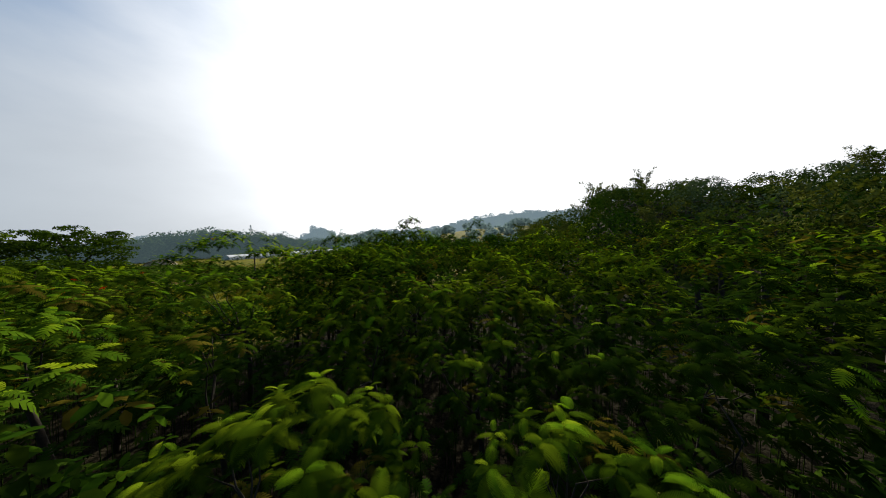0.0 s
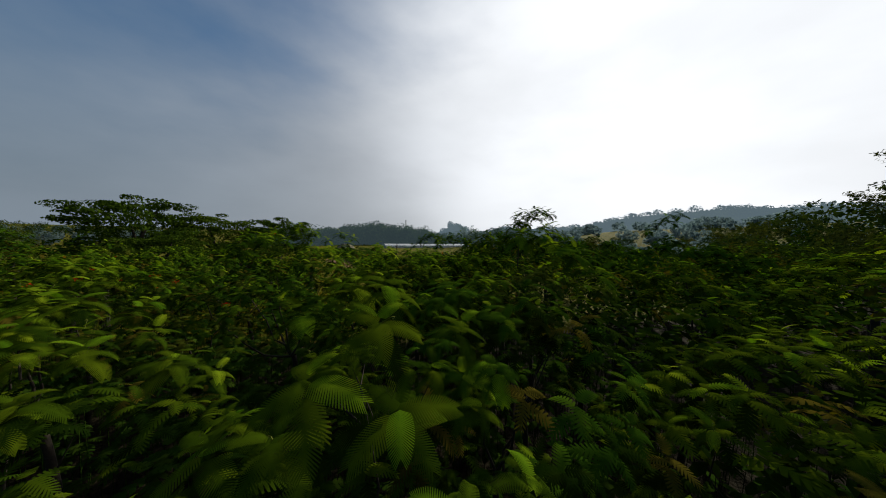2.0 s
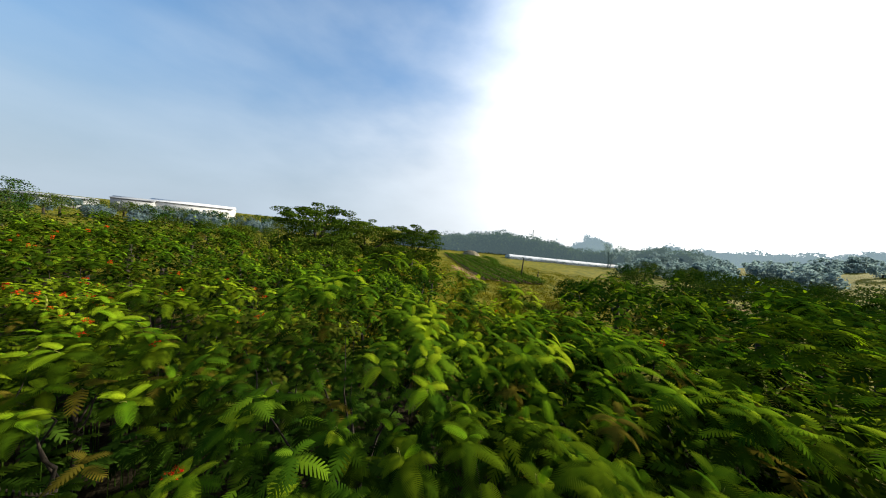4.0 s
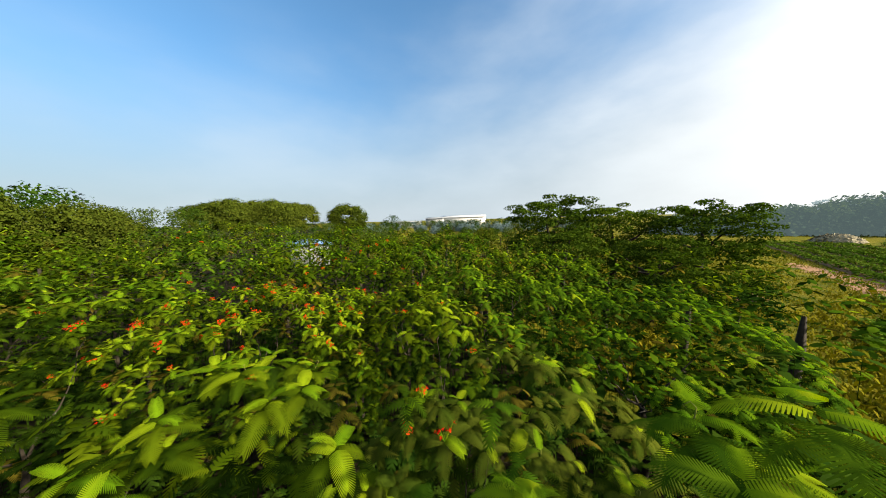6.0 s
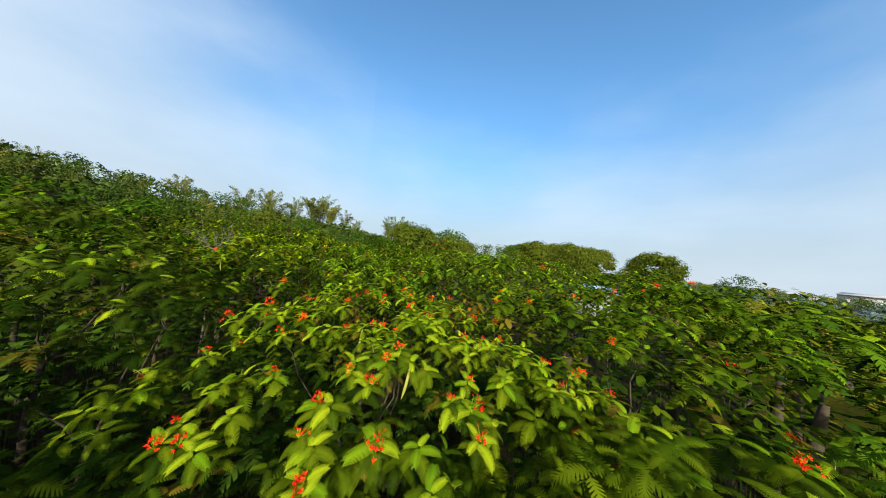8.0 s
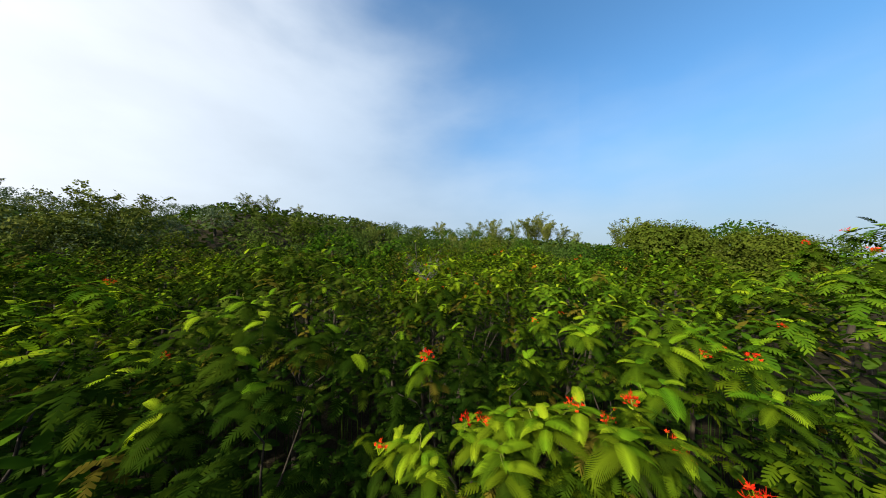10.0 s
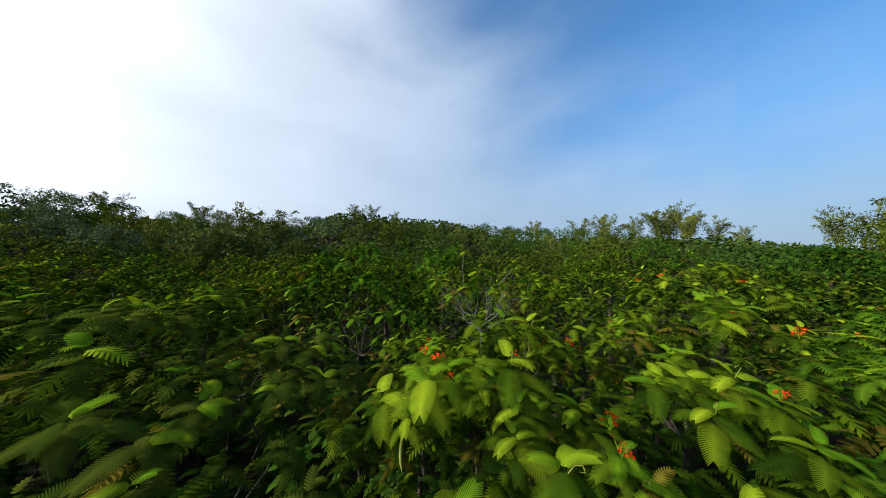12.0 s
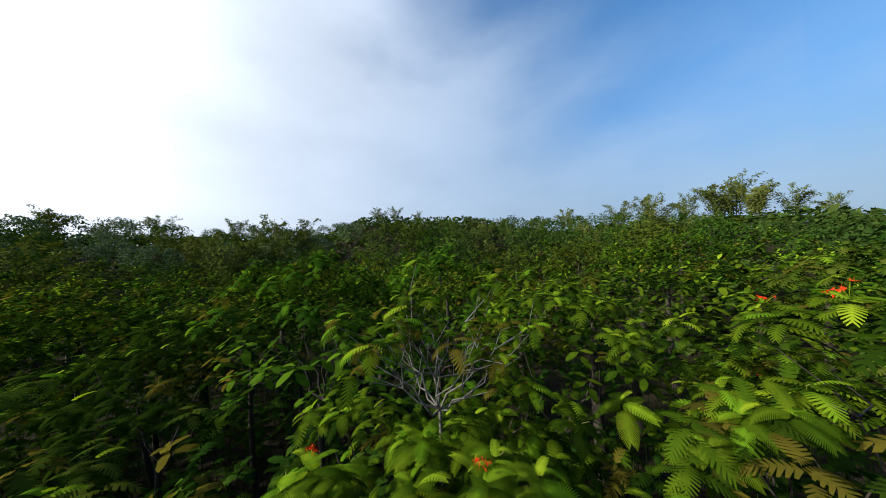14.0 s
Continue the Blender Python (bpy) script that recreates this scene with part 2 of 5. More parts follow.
def ground_material():
    m, N, L = material("ground_grass")
    out, body = N("ShaderNodeOutputMaterial"), N("ShaderNodeBsdfPrincipled")
    coord = N("ShaderNodeTexCoord")

    def tex(scale, detail):
        n = N("ShaderNodeTexNoise")
        n.inputs["Scale"].default_value, n.inputs["Detail"].default_value = scale, detail
        L(coord.outputs["Object"], n.inputs["Vector"])
        return n

    big, mid, fine = tex(0.07, 5.0), tex(0.6, 6.0), tex(9.0, 4.0)
    grass = N("ShaderNodeValToRGB")
    e = grass.color_ramp.elements
    e[0].position, e[0].color = 0.35, (0.060, 0.076, 0.005, 1)
    e[1].position, e[1].color = 0.72, (0.160, 0.132, 0.009, 1)
    k = e.new(0.5)
    k.color = (0.112, 0.104, 0.006, 1)
    mul = N("ShaderNodeMath")
    mul.operation = "MULTIPLY_ADD"
    L(fine.outputs["Fac"], mul.inputs[0])
    mul.inputs[1].default_value = 0.3
    sub = N("ShaderNodeMath")
    sub.operation = "SUBTRACT"
    L(mid.outputs["Fac"], sub.inputs[0])
    sub.inputs[1].default_value = 0.15
    L(sub.outputs[0], mul.inputs[2])
    L(mul.outputs[0], grass.inputs[0])
    soil = N("ShaderNodeMix")
    soil.data_type = "RGBA"
    edge = N("ShaderNodeMapRange")
    edge.interpolation_type = "SMOOTHSTEP"
    edge.inputs["From Min"].default_value, edge.inputs["From Max"].default_value = 0.68, 0.76
    L(big.outputs["Fac"], edge.inputs["Value"])
    L(edge.outputs["Result"], soil.inputs[0])
    L(grass.outputs[0], soil.inputs[6])
    soil.inputs[7].default_value = (0.22, 0.12, 0.055, 1)
    # ground under the trees coloured near-black, for the shade there
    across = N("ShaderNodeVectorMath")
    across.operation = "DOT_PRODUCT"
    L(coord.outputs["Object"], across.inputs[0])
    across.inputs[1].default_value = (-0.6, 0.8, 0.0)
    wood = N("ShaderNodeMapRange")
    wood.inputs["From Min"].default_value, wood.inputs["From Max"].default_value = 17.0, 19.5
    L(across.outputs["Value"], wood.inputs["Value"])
    floor_shade = N("ShaderNodeMix")
    floor_shade.data_type = "RGBA"
    L(wood.outputs["Result"], floor_shade.inputs[0])
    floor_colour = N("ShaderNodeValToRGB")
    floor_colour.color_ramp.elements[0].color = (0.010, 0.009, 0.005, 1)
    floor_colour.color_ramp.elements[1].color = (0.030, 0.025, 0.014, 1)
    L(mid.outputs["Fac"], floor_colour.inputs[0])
    L(floor_colour.outputs[0], floor_shade.inputs[6])
    L(soil.outputs[2], floor_shade.inputs[7])
    L(floor_shade.outputs[2], body.inputs["Base Color"])
    body.inputs["Roughness"].default_value, body.inputs["Specular IOR Level"].default_value = 0.95, 0.05
    bp = N("ShaderNodeBump")
    bp.inputs["Strength"].default_value, bp.inputs["Distance"].default_value = 0.6, 0.15
    L(fine.outputs["Fac"], bp.inputs["Height"])
    L(bp.outputs[0], body.inputs["Normal"])
    L(body.outputs[0], out.inputs["Surface"])
    return m


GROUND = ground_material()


# ---- mesh helpers ----
def make_mesh(name, verts, faces, mats, index=None, smooth=False):
    """A mesh from an array of points and arrays of corners: (n, 3) or (n, 4), or a list of such arrays."""
    if not isinstance(faces, list):
        faces = [faces]
    faces = [np.asarray(f, dtype=np.int32) for f in faces if len(f)]
    me = bpy.data.meshes.new(name)
    me.vertices.add(len(verts))
    me.vertices.foreach_set("co", np.asarray(verts, dtype=np.float32).ravel())
    loops = np.concatenate([f.ravel() for f in faces])
    total = np.concatenate([np.full(len(f), f.shape[1], dtype=np.int32) for f in faces])
    start = np.concatenate([[0], np.cumsum(total)[:-1]]).astype(np.int32)
    me.loops.add(len(loops))
    me.loops.foreach_set("vertex_index", loops)
    me.polygons.add(len(total))
    me.polygons.foreach_set("loop_start", start)
    me.polygons.foreach_set("loop_total", total)
    for m in mats:
        me.materials.append(m)
    if index is not None:
        me.polygons.foreach_set("material_index", np.asarray(index, dtype=np.int32))
    if smooth:
        me.polygons.foreach_set("use_smooth", np.ones(len(total), dtype=bool))
    me.update(calc_edges=True)
    return me


def part(name, me, parent, label="", kind=""):
    ob = new(name, me)
    ob.parent = parent
    return tagged(ob, label, kind=kind)


def thing(name, place, label, category, group="", kind=""):
    ob = new(name)
    ob.location = place
    ob.empty_display_size = 0.2
    return tagged(ob, label, category, group, kind)


def tube(points, radii, sides=6):
    """A tapered limb along points, closed at its end."""
    p = np.asarray(points, float)
    d = np.gradient(p, axis=0)
    d /= np.linalg.norm(d, axis=1)[:, None] + 1e-9
    a = np.cross(d, (0.31, 0.22, 0.93) if abs(d[0][2]) < 0.9 else (1.0, 0.1, 0.0))
    a /= np.linalg.norm(a, axis=1)[:, None] + 1e-9
    b = np.cross(d, a)
    t = np.linspace(0, 2 * np.pi, sides, endpoint=False)
    ring = a[:, None, :] * np.cos(t)[None, :, None] + b[:, None, :] * np.sin(t)[None, :, None]
    v = (p[:, None, :] + ring * np.asarray(radii)[:, None, None]).reshape(-1, 3)
    f = []
    for i in range(len(p) - 1):
        for j in range(sides):
            k = (j + 1) % sides
            f.append((i * sides + j, i * sides + k, (i + 1) * sides + k, (i + 1) * sides + j))
    return v, np.array(f)


def join(pieces):
    """Joins (points, faces) pairs with faces of one size."""
    vs, fs, n = [], [], 0
    for v, f in pieces:
        vs.append(v)
        fs.append(np.asarray(f) + n)
        n += len(v)
    return np.concatenate(vs), np.concatenate(fs)


def box(x0, x1, y0, y1, z0, z1):
    v = np.array([(x, y, z) for z in (z0, z1) for y in (y0, y1) for x in (x0, x1)], float)
    f = np.array([(0, 2, 3, 1), (4, 5, 7, 6), (0, 1, 5, 4), (2, 6, 7, 3), (0, 4, 6, 2), (1, 3, 7, 5)])
    return v, f


def unit(v):
    return v / (np.linalg.norm(v, axis=-1, keepdims=True) + 1e-9)


# ---- the lie of the land ----
def side(x, y):
    """The bearing from the middle of the wood, in degrees to the left of north."""
    return np.degrees(np.arctan2(-(x + 5.0), y - 3.0))


def ground_height(x, y):
    x, y = np.asarray(x, float), np.asarray(y, float)
    d, a = np.hypot(x + 5.0, y - 3.0), side(x, y)
    bearing = [-180, -165, -150, -135, -112, -100, -90, -66, -45, -38, -32, -8, 10, 90, 112, 125, 140, 158, 170, 180]
    rise = [9.5, 10.5, 9.8, 15.8, 17.2, 10.0, 11.8, 11.3, 15.0, 2, 0, 0, 0, 0, 0.5, 2.0, 3.5, 4, 7, 10]
    h = np.interp(a, bearing, rise)
    s = np.clip((d - 20) / 62, 0, 1)
    z = 4.0 + h * s * s * (3 - 2 * s)
    s = np.clip((d - 92) / 60, 0, 1)
    z = z - h * 0.85 * s * s * (3 - 2 * s)
    # the hazy hill beyond the wood, towards the sun
    far = np.interp(a, [-60, -40, -14, 4, 20], [10, 15, 11, 3, 0])
    s = np.clip((d - 85) / 90, 0, 1)
    z = z + far * s * s * (3 - 2 * s)
    z = z - 4.0 * np.clip((d - 200) / 400, 0, 1) * (h < 3) * (far < 3)
    return z + 0.12 * np.sin(x * 0.37 + 1.0) * np.cos(y * 0.31)


# heights of the crowns here and there over the grove: x, y, z
SWELLS = np.array((
    (0.0, 1.4, 8.4), (-2.6, 2.6, 8.6), (2.6, 2.2, 8.6), (-2.8, 5.0, 9.3), (-0.8, 5.0, 9.3), (2.6, 5.5, 9.3), (0.6, 3.6, 8.7), (-3.8, 7.2, 9.6), (-0.4, 6.9, 9.7), (3.0, 8.0, 9.9), (-12.6, 0.5, 9.6), (-12.5, 2.3, 9.1),
    (-5.8, 7.0, 9.9), (-14.5, 7.1, 9.2), (-16.3, 10.2, 8.9), (-5.1, 11.0, 9.9), (-11.2, 11.4, 8.4), (-11.3, -2.7, 9.75), (-11.0, 0.0, 9.2), (-9.4, 8.5, 8.5), (-7.4, 6.0, 9.4),
    (-8.5, -5.5, 9.6), (-10.3, -1.8, 9.1), (-10.7, 5.0, 8.2), (-8.9, 3.4, 8.6), (-7.7, 2.0, 9.1), (-8.8, -0.2, 9.1), (-6.9, 0.8, 9.7), (-5.6, -0.8, 9.95), (-2.2, -1.8, 9.6),
    (-1.6, -5.2, 10.4), (-7.6, -6.2, 10.25), (-7.6, -3.6, 9.6), (-6.0, -2.3, 9.3), (-6.0, -4.4, 9.3)))


def canopy_top(x, y):
    """The height of the crowns' tops over the plan: the swells near the walk, an even roof of leaves beyond."""
    s = -0.6 * x + 0.8 * y
    z = 9.55 + np.maximum(0, -y - 4) * 0.03 - np.maximum(0, s - 17) * 0.14
    d2 = (SWELLS[:, 0] - x) ** 2 + (SWELLS[:, 1] - y) ** 2
    w = 1.0 / (d2 + 0.25) ** 1.5
    near = float(np.sum(w * SWELLS[:, 2]) / np.sum(w))
    z = z + (near - z) * math.exp(-max(0.0, float(d2.min()) ** 0.5 - 1.0) / 3.0)
    return z + np.maximum(0, ground_height(x, y) - 4.0) * 0.8


def build_ground():
    rings = np.concatenate([np.linspace(0, 60, 41), 60 * 1.09 ** np.arange(1, 48)])
    turns = np.linspace(0, 2 * np.pi, 181)[:-1]
    x = -5.0 + rings[:, None] * np.cos(turns)[None]
    y = 3.0 + rings[:, None] * np.sin(turns)[None]
    v = np.stack([x, y, ground_height(x, y)], -1).reshape(-1, 3)
    n = len(turns)
    i, j = np.meshgrid(np.arange(len(rings) - 1), np.arange(n), indexing="ij")
    k = (j + 1) % n
    f = np.stack([i * n + j, (i + 1) * n + j, (i + 1) * n + k, i * n + k], -1).reshape(-1, 4)
    ob = new("ground", make_mesh("ground", v, f, [GROUND], smooth=True))
    tagged(ob, "yellow-green rough grass with bare reddish soil patches", "ground", kind="structure")


build_ground()


# ---- fronds ----
def frond_shape(pairs, droop, wide, tip=0.46):
    """A feathery compound leaf of unit length along +x that droops towards -z: slender leaflets in pairs on one bent stalk."""
    q = np.linspace(0.05, 1.0, pairs + 1)
    v = [(math.sin(droop * t) / droop, 0.0, -(1 - math.cos(droop * t)) / droop) for t in q]
    f = []
    for i in range(pairs):
        t = (q[i] + q[i + 1]) / 2
        w = (q[i + 1] - q[i]) / 2
        mid = (np.array(v[i]) + np.array(v[i + 1])) / 2
        ahead = np.array((math.cos(droop * t), 0, -math.sin(droop * t)))
        reach = wide * math.sin(math.pi * (0.20 + 0.64 * t)) ** 0.75
        lean = 0.34 + 1.15 * t ** 3
        for sgn in (1, -1):
            out = (ahead * lean + np.array((0, sgn * 1.0, 0.06))) / math.hypot(1, lean)
            end = mid + out * reach - np.array((0, 0, 0.24 * reach))
            o = len(v)
            v += [tuple(end + ahead * w * tip), tuple(end - ahead * w * tip)]
            f.append((i, o + 1, o, i + 1) if sgn < 0 else (i, i + 1, o, o + 1))
    return np.array(v), np.array(f)


def blade_shape(droop, wide):
    """A far frond: one bent oval of three sections."""
    s = np.array([0.0, 0.4, 0.8, 1.0])
    h = np.array([0.02, 1.0, 0.75, 0.05]) * wide
    x, z = np.sin(droop * s) / droop, -(1 - np.cos(droop * s)) / droop
    v = np.concatenate([np.stack([x, h, z - 0.2 * h], -1), np.stack([x, -h, z - 0.2 * h], -1)])
    f = np.array([(i, i + 4, i + 5, i + 1) for i in range(3)])
    return v, f


BENDS = ((0.75, 0.29), (0.95, 0.28), (1.1, 0.27), (1.35, 0.28), (0.85, 0.30), (1.2, 0.27))
FINE_FRONDS = [frond_shape(24, d, w) for d, w in BENDS]
NEAR_FRONDS = [frond_shape(9, d, w, 0.48) for d, w in BENDS]
MID_FRONDS = [frond_shape(6, d, w, 0.6) for d, w in ((0.8, 0.29), (1.0, 0.28), (1.3, 0.28))]
LOW_FRONDS = [frond_shape(5, d, w, 0.65) for d, w in ((0.7, 0.31), (0.95, 0.30), (1.2, 0.30))]
FAR_FRONDS = [blade_shape(d, w) for d, w in ((0.7, 0.22), (1.1, 0.21))]
FROND_MESHES = {m.name: [make_mesh("frond", v, f, [m]) for v, f in FINE_FRONDS] for m in (FROND, YOUNG, LUSH, DRY, OLIVE, SHADE_FROND)}


def crown_points(rng, R, drop, density, reach=0.60):
    """Tips of the twigs over a dome of radius R whose rim hangs by drop; each bough carries an umbrella of twigs at its own height."""
    n = int(math.pi * R * R * density)
    i = np.arange(n)
    r = R * np.sqrt((i + 0.5) / n) * (1 + rng.normal(0, 0.03, n))
    t = i * 2.39996 + rng.normal(0, 0.18, n) + rng.uniform(0, 6.28)
    lobes = 1 + 0.12 * np.sin(t * 3 + rng.uniform(0, 6.28)) + 0.08 * np.sin(t * 5 + rng.uniform(0, 6.28))
    r = r * lobes
    x, y = r * np.cos(t), r * np.sin(t)
    m = max(5, int(math.pi * R * R * 0.95))
    br = R * np.sqrt((np.arange(m) + 0.5) / m) * (1 + rng.normal(0, 0.06, m))
    bt = np.arange(m) * 2.39996 + rng.normal(0, 0.3, m)
    bx, by, bz = br * np.cos(bt), br * np.sin(bt), rng.normal(0, 0.22, m)
    far = np.hypot(x[:, None] - bx, y[:, None] - by)
    near = np.argmin(far, axis=1)
    away = far[i, near]
    z = -drop * (r / R) ** 2.0 + bz[near] - 0.62 * away ** 2 + rng.normal(0, 0.03, n) - 0.10
    nrm = np.stack([2 * drop * x / (R * R) + 0.5 * (x - bx[near]), 2 * drop * y / (R * R) + 0.5 * (y - by[near]), np.ones(n)], -1)
    keep = (rng.uniform(0, 1, n) > 0.03) & (away < reach)
    return np.stack([x, y, z], -1)[keep], unit(nrm)[keep]


def flank_points(rng, R, drop, deep, density):
    """Twig tips round the flanks below the rim, in uneven tiers that draw in towards the trunk."""
    n = int(2 * math.pi * R * 0.9 * deep * density)
    t, fall = rng.uniform(0, 6.28, n), rng.uniform(0, 1, n) ** 1.25
    tier = np.round(fall * deep / 0.36) * 0.36 + rng.normal(0, 0.06, n) + 0.16 * np.sin(t * 4 + rng.uniform(0, 6.28))
    r = R * (1.02 - 0.30 * fall ** 1.4) * (1 + 0.12 * np.sin(t * 3 + rng.uniform(0, 6.28))) * rng.uniform(0.86, 1.05, n)
    p = np.stack([r * np.cos(t), r * np.sin(t), -drop - 0.05 - np.maximum(tier, 0)], -1)
    return p, unit(np.stack([np.cos(t), np.sin(t), np.full(n, 1.9)], -1))


def sprays(rng, pts, nrm, count, size, upright=0.0, level=0.5):
    """Fronds in a whorl round each twig tip: turn, place, size and age of each."""
    n = len(pts)
    P = np.repeat(pts, count, axis=0)
    up = np.repeat(nrm, count, axis=0) + rng.normal(0, 0.04, (n * count, 3)) + np.repeat(rng.normal(0, 0.12, (n, 3)), count, axis=0)
    up = unit(up + np.array((0, 0, level)))
    k = np.tile(np.arange(count), n)
    phi = k * 2.39996 + np.repeat(rng.uniform(0, 6.28, n), count) + rng.normal(0, 0.09, n * count)
    a = unit(np.cross(up, np.array((0.13, 0.97, 0.2))))
    b = np.cross(up, a)
    out = a * np.cos(phi)[:, None] + b * np.sin(phi)[:, None]
    lift = np.interp(k / max(count - 1, 1), [0, 0.55, 0.85, 1], [0.0, 0.22, 0.45, 1.0]) + rng.normal(0, 0.06, n * count) + upright
    X = unit(out * np.cos(lift)[:, None] + up * np.sin(lift)[:, None])
    Y = unit(np.cross(up, X))
    Z = np.cross(X, Y)
    s = size * rng.uniform(0.72, 1.2, n * count) * np.interp(k / max(count - 1, 1), [0, 0.7, 1], [1.05, 0.95, 0.62])
    M = np.stack([X, Y, Z], -1) * s[:, None, None]
    return M, P + up * (k / max(count - 1, 1) * size * 0.5)[:, None], k


def joined_fronds(shapes, M, T, which, mats, slot):
    vs, fs, idx, n = [], [], [], 0
    for q, (v, f) in enumerate(shapes):
        sel = np.where(which == q)[0]
        if not len(sel):
            continue
        w = np.einsum("nij,vj->nvi", M[sel], v) + T[sel][:, None, :]
        vs.append(w.reshape(-1, 3))
        fs.append((f[None] + (np.arange(len(sel)) * len(v))[:, None, None] + n).reshape(-1, f.shape[1]))
        idx.append(np.repeat(slot[sel], len(f)))
        n += w.shape[0] * w.shape[1]
    return np.concatenate(vs), np.concatenate(fs), np.concatenate(idx)


def flower_mesh(seed):
    """A truss of orange-red flowers: five narrow clawed petals and long stamens each, on short stalks."""
    rng = np.random.default_rng(seed)
    vs, fs, idx = [], [], []

    def strip(c, d, s, L, w, slot, bend):
        o = len(vs)
        vs.extend([c - s * w * 0.25, c + s * w * 0.25, c + d * L * 0.65 + s * w, c + d * L * 0.65 - s * w, c + d * L + s * w * 0.35 - bend, c + d * L - s * w * 0.35 - bend])
        fs.extend([(o, o + 1, o + 2, o + 3), (o + 3, o + 2, o + 4, o + 5)])
        idx.extend([slot, slot])

    for _ in range(13):
        c = np.array((rng.normal(0, 0.042), rng.normal(0, 0.042), rng.uniform(0.0, 0.09)))
        ax = unit(np.array((c[0] * 9, c[1] * 9, 0.7)) + rng.normal(0, 0.25, 3))
        a = unit(np.cross(ax, (0.2, 0.9, 0.1)))
        b = np.cross(ax, a)
        for k in range(5):
            t = k * 1.2566 + rng.uniform(-0.3, 0.3)
            d = unit(a * math.cos(t) + b * math.sin(t) + ax * rng.uniform(0.25, 1.0))
            strip(c, d, unit(np.cross(ax, d)), rng.uniform(0.018, 0.032), rng.uniform(0.0045, 0.008), 0, ax * 0.004)
        for k in range(3):
            d = unit(ax + rng.normal(0, 0.35, 3))
            strip(c, d, unit(np.cross(d, a)), rng.uniform(0.03, 0.05), 0.0012, 0, ax * 0.0)
        strip(np.array((0.0, 0.0, -0.05)), unit(c + np.array((0, 0, 0.06))), unit(np.cross(c + np.array((0, 0, 0.06)), (0.3, 0.9, 0.1))), float(np.linalg.norm(c + np.array((0, 0, 0.05)))), 0.004, 1, ax * 0.0)
    return make_mesh("flower", np.array(vs), np.array(fs), [PETAL, YOUNG], idx)


FLOWERS = [flower_mesh(s) for s in (1, 2, 3, 4)]


# ---- trees ----
# the walk of the grove, to tell near trees from far ones
WAY = np.array([(0, 0), (0.4, 2.6), (0, 4.6), (-3, 7.5), (-6, 7.8), (-8.5, 7.4), (-10.9, 5.9), (-11, 4.8), (-8.7, -0.3), (-7.5, -3.5)], float)


def from_way(x, y):
    """The distance over the plan from the walk."""
    p = np.stack(np.broadcast_arrays(np.asarray(x, float), np.asarray(y, float)), -1)
    best = np.full(p.shape[:-1], 1e9)
    for a, b in zip(WAY[:-1], WAY[1:]):
        t = np.clip((p - a) @ (b - a) / np.dot(b - a, b - a), 0, 1)
        best = np.minimum(best, np.linalg.norm(p - a - (b - a) * t[..., None], axis=-1))
    return best


def limbs_to(rng, foot, height, tips, trunk_r, mat, parent, limb_label="", twigs=True):
    """A leaning trunk, limbs that part from it and thin twigs to the tips; returns nothing, links the parts."""
    fork = np.array((rng.normal(0, 0.15), rng.normal(0, 0.15), height * rng.uniform(0.45, 0.55)))
    q = np.linspace(0, 1, 6)[:, None]
    line = fork * q + np.stack([np.sin(q[:, 0] * 3.1) * 0.12, np.sin(q[:, 0] * 2.2) * 0.08, np.zeros(6)], -1)
    v, f = tube(line, trunk_r * np.linspace(1.25, 0.72, 6), 8)
    part("trunk", make_mesh("trunk", v, f, [mat], smooth=True), parent, "rough grey-brown bark")
    n = min(5, max(3, len(tips) // 14))
    pick = tips[rng.permutation(len(tips))[:n]] if len(tips) > n else tips
    ends = []
    for e in pick:
        end = fork + (e - fork) * np.array((0.70, 0.70, 0.66))
        q = np.linspace(0, 1, 6)[:, None]
        bow = np.array((0, 0, 0.22)) * np.linalg.norm(e[:2]) * np.sin(q * math.pi) * -0.5
        line = fork + (end - fork) * q + bow + rng.normal(0, 0.05, (6, 3)) * (q > 0.1)
        v, f = tube(line, trunk_r * np.linspace(0.40, 0.08, 6), 6)
        part("limb", make_mesh("limb", v, f, [mat], smooth=True), parent, limb_label)
        ends.append(line)
    if twigs and ends:
        bits = []
        nodes = np.concatenate([e[2:] for e in ends])
        for e in tips[rng.permutation(len(tips))[:45]]:
            s = nodes[np.argmin(np.linalg.norm(nodes - e, axis=1))]
            if np.linalg.norm(s - e) > 0.75:
                continue
            m = (s + e) / 2 + rng.normal(0, 0.08, 3) - np.array((0, 0, 0.06))
            bits.append(tube([s, m, e - np.array((0, 0, 0.02))], [0.012, 0.008, 0.004], 3))
        v, f = join(bits or [tube([tips[0] - np.array((0, 0, 0.3)), tips[0]], [0.01, 0.005], 3)])
        part("branchwork", make_mesh("branchwork", v, f, [mat]), parent, kind="stuff")


def shoot_curls(rng, tips, up):
    """Pale curled shoots that rise from the whorls."""
    bits = []
    for p, n in zip(tips, up):
        t = rng.uniform(0, 6.28)
        w = np.array((math.cos(t), math.sin(t), 0.0))
        h, c = rng.uniform(0.04, 0.10), rng.uniform(0.010, 0.022)
        line = [p, p + n * h * 0.6, p + n * h, p + n * (h + c) + w * c, p + n * h * 0.95 + w * 2 * c, p + n * (h - c * 0.6) + w * c * 1.3]
        bits.append(tube(line, [0.003, 0.0026, 0.0024, 0.002, 0.0018, 0.0015], 3))
    return join(bits)


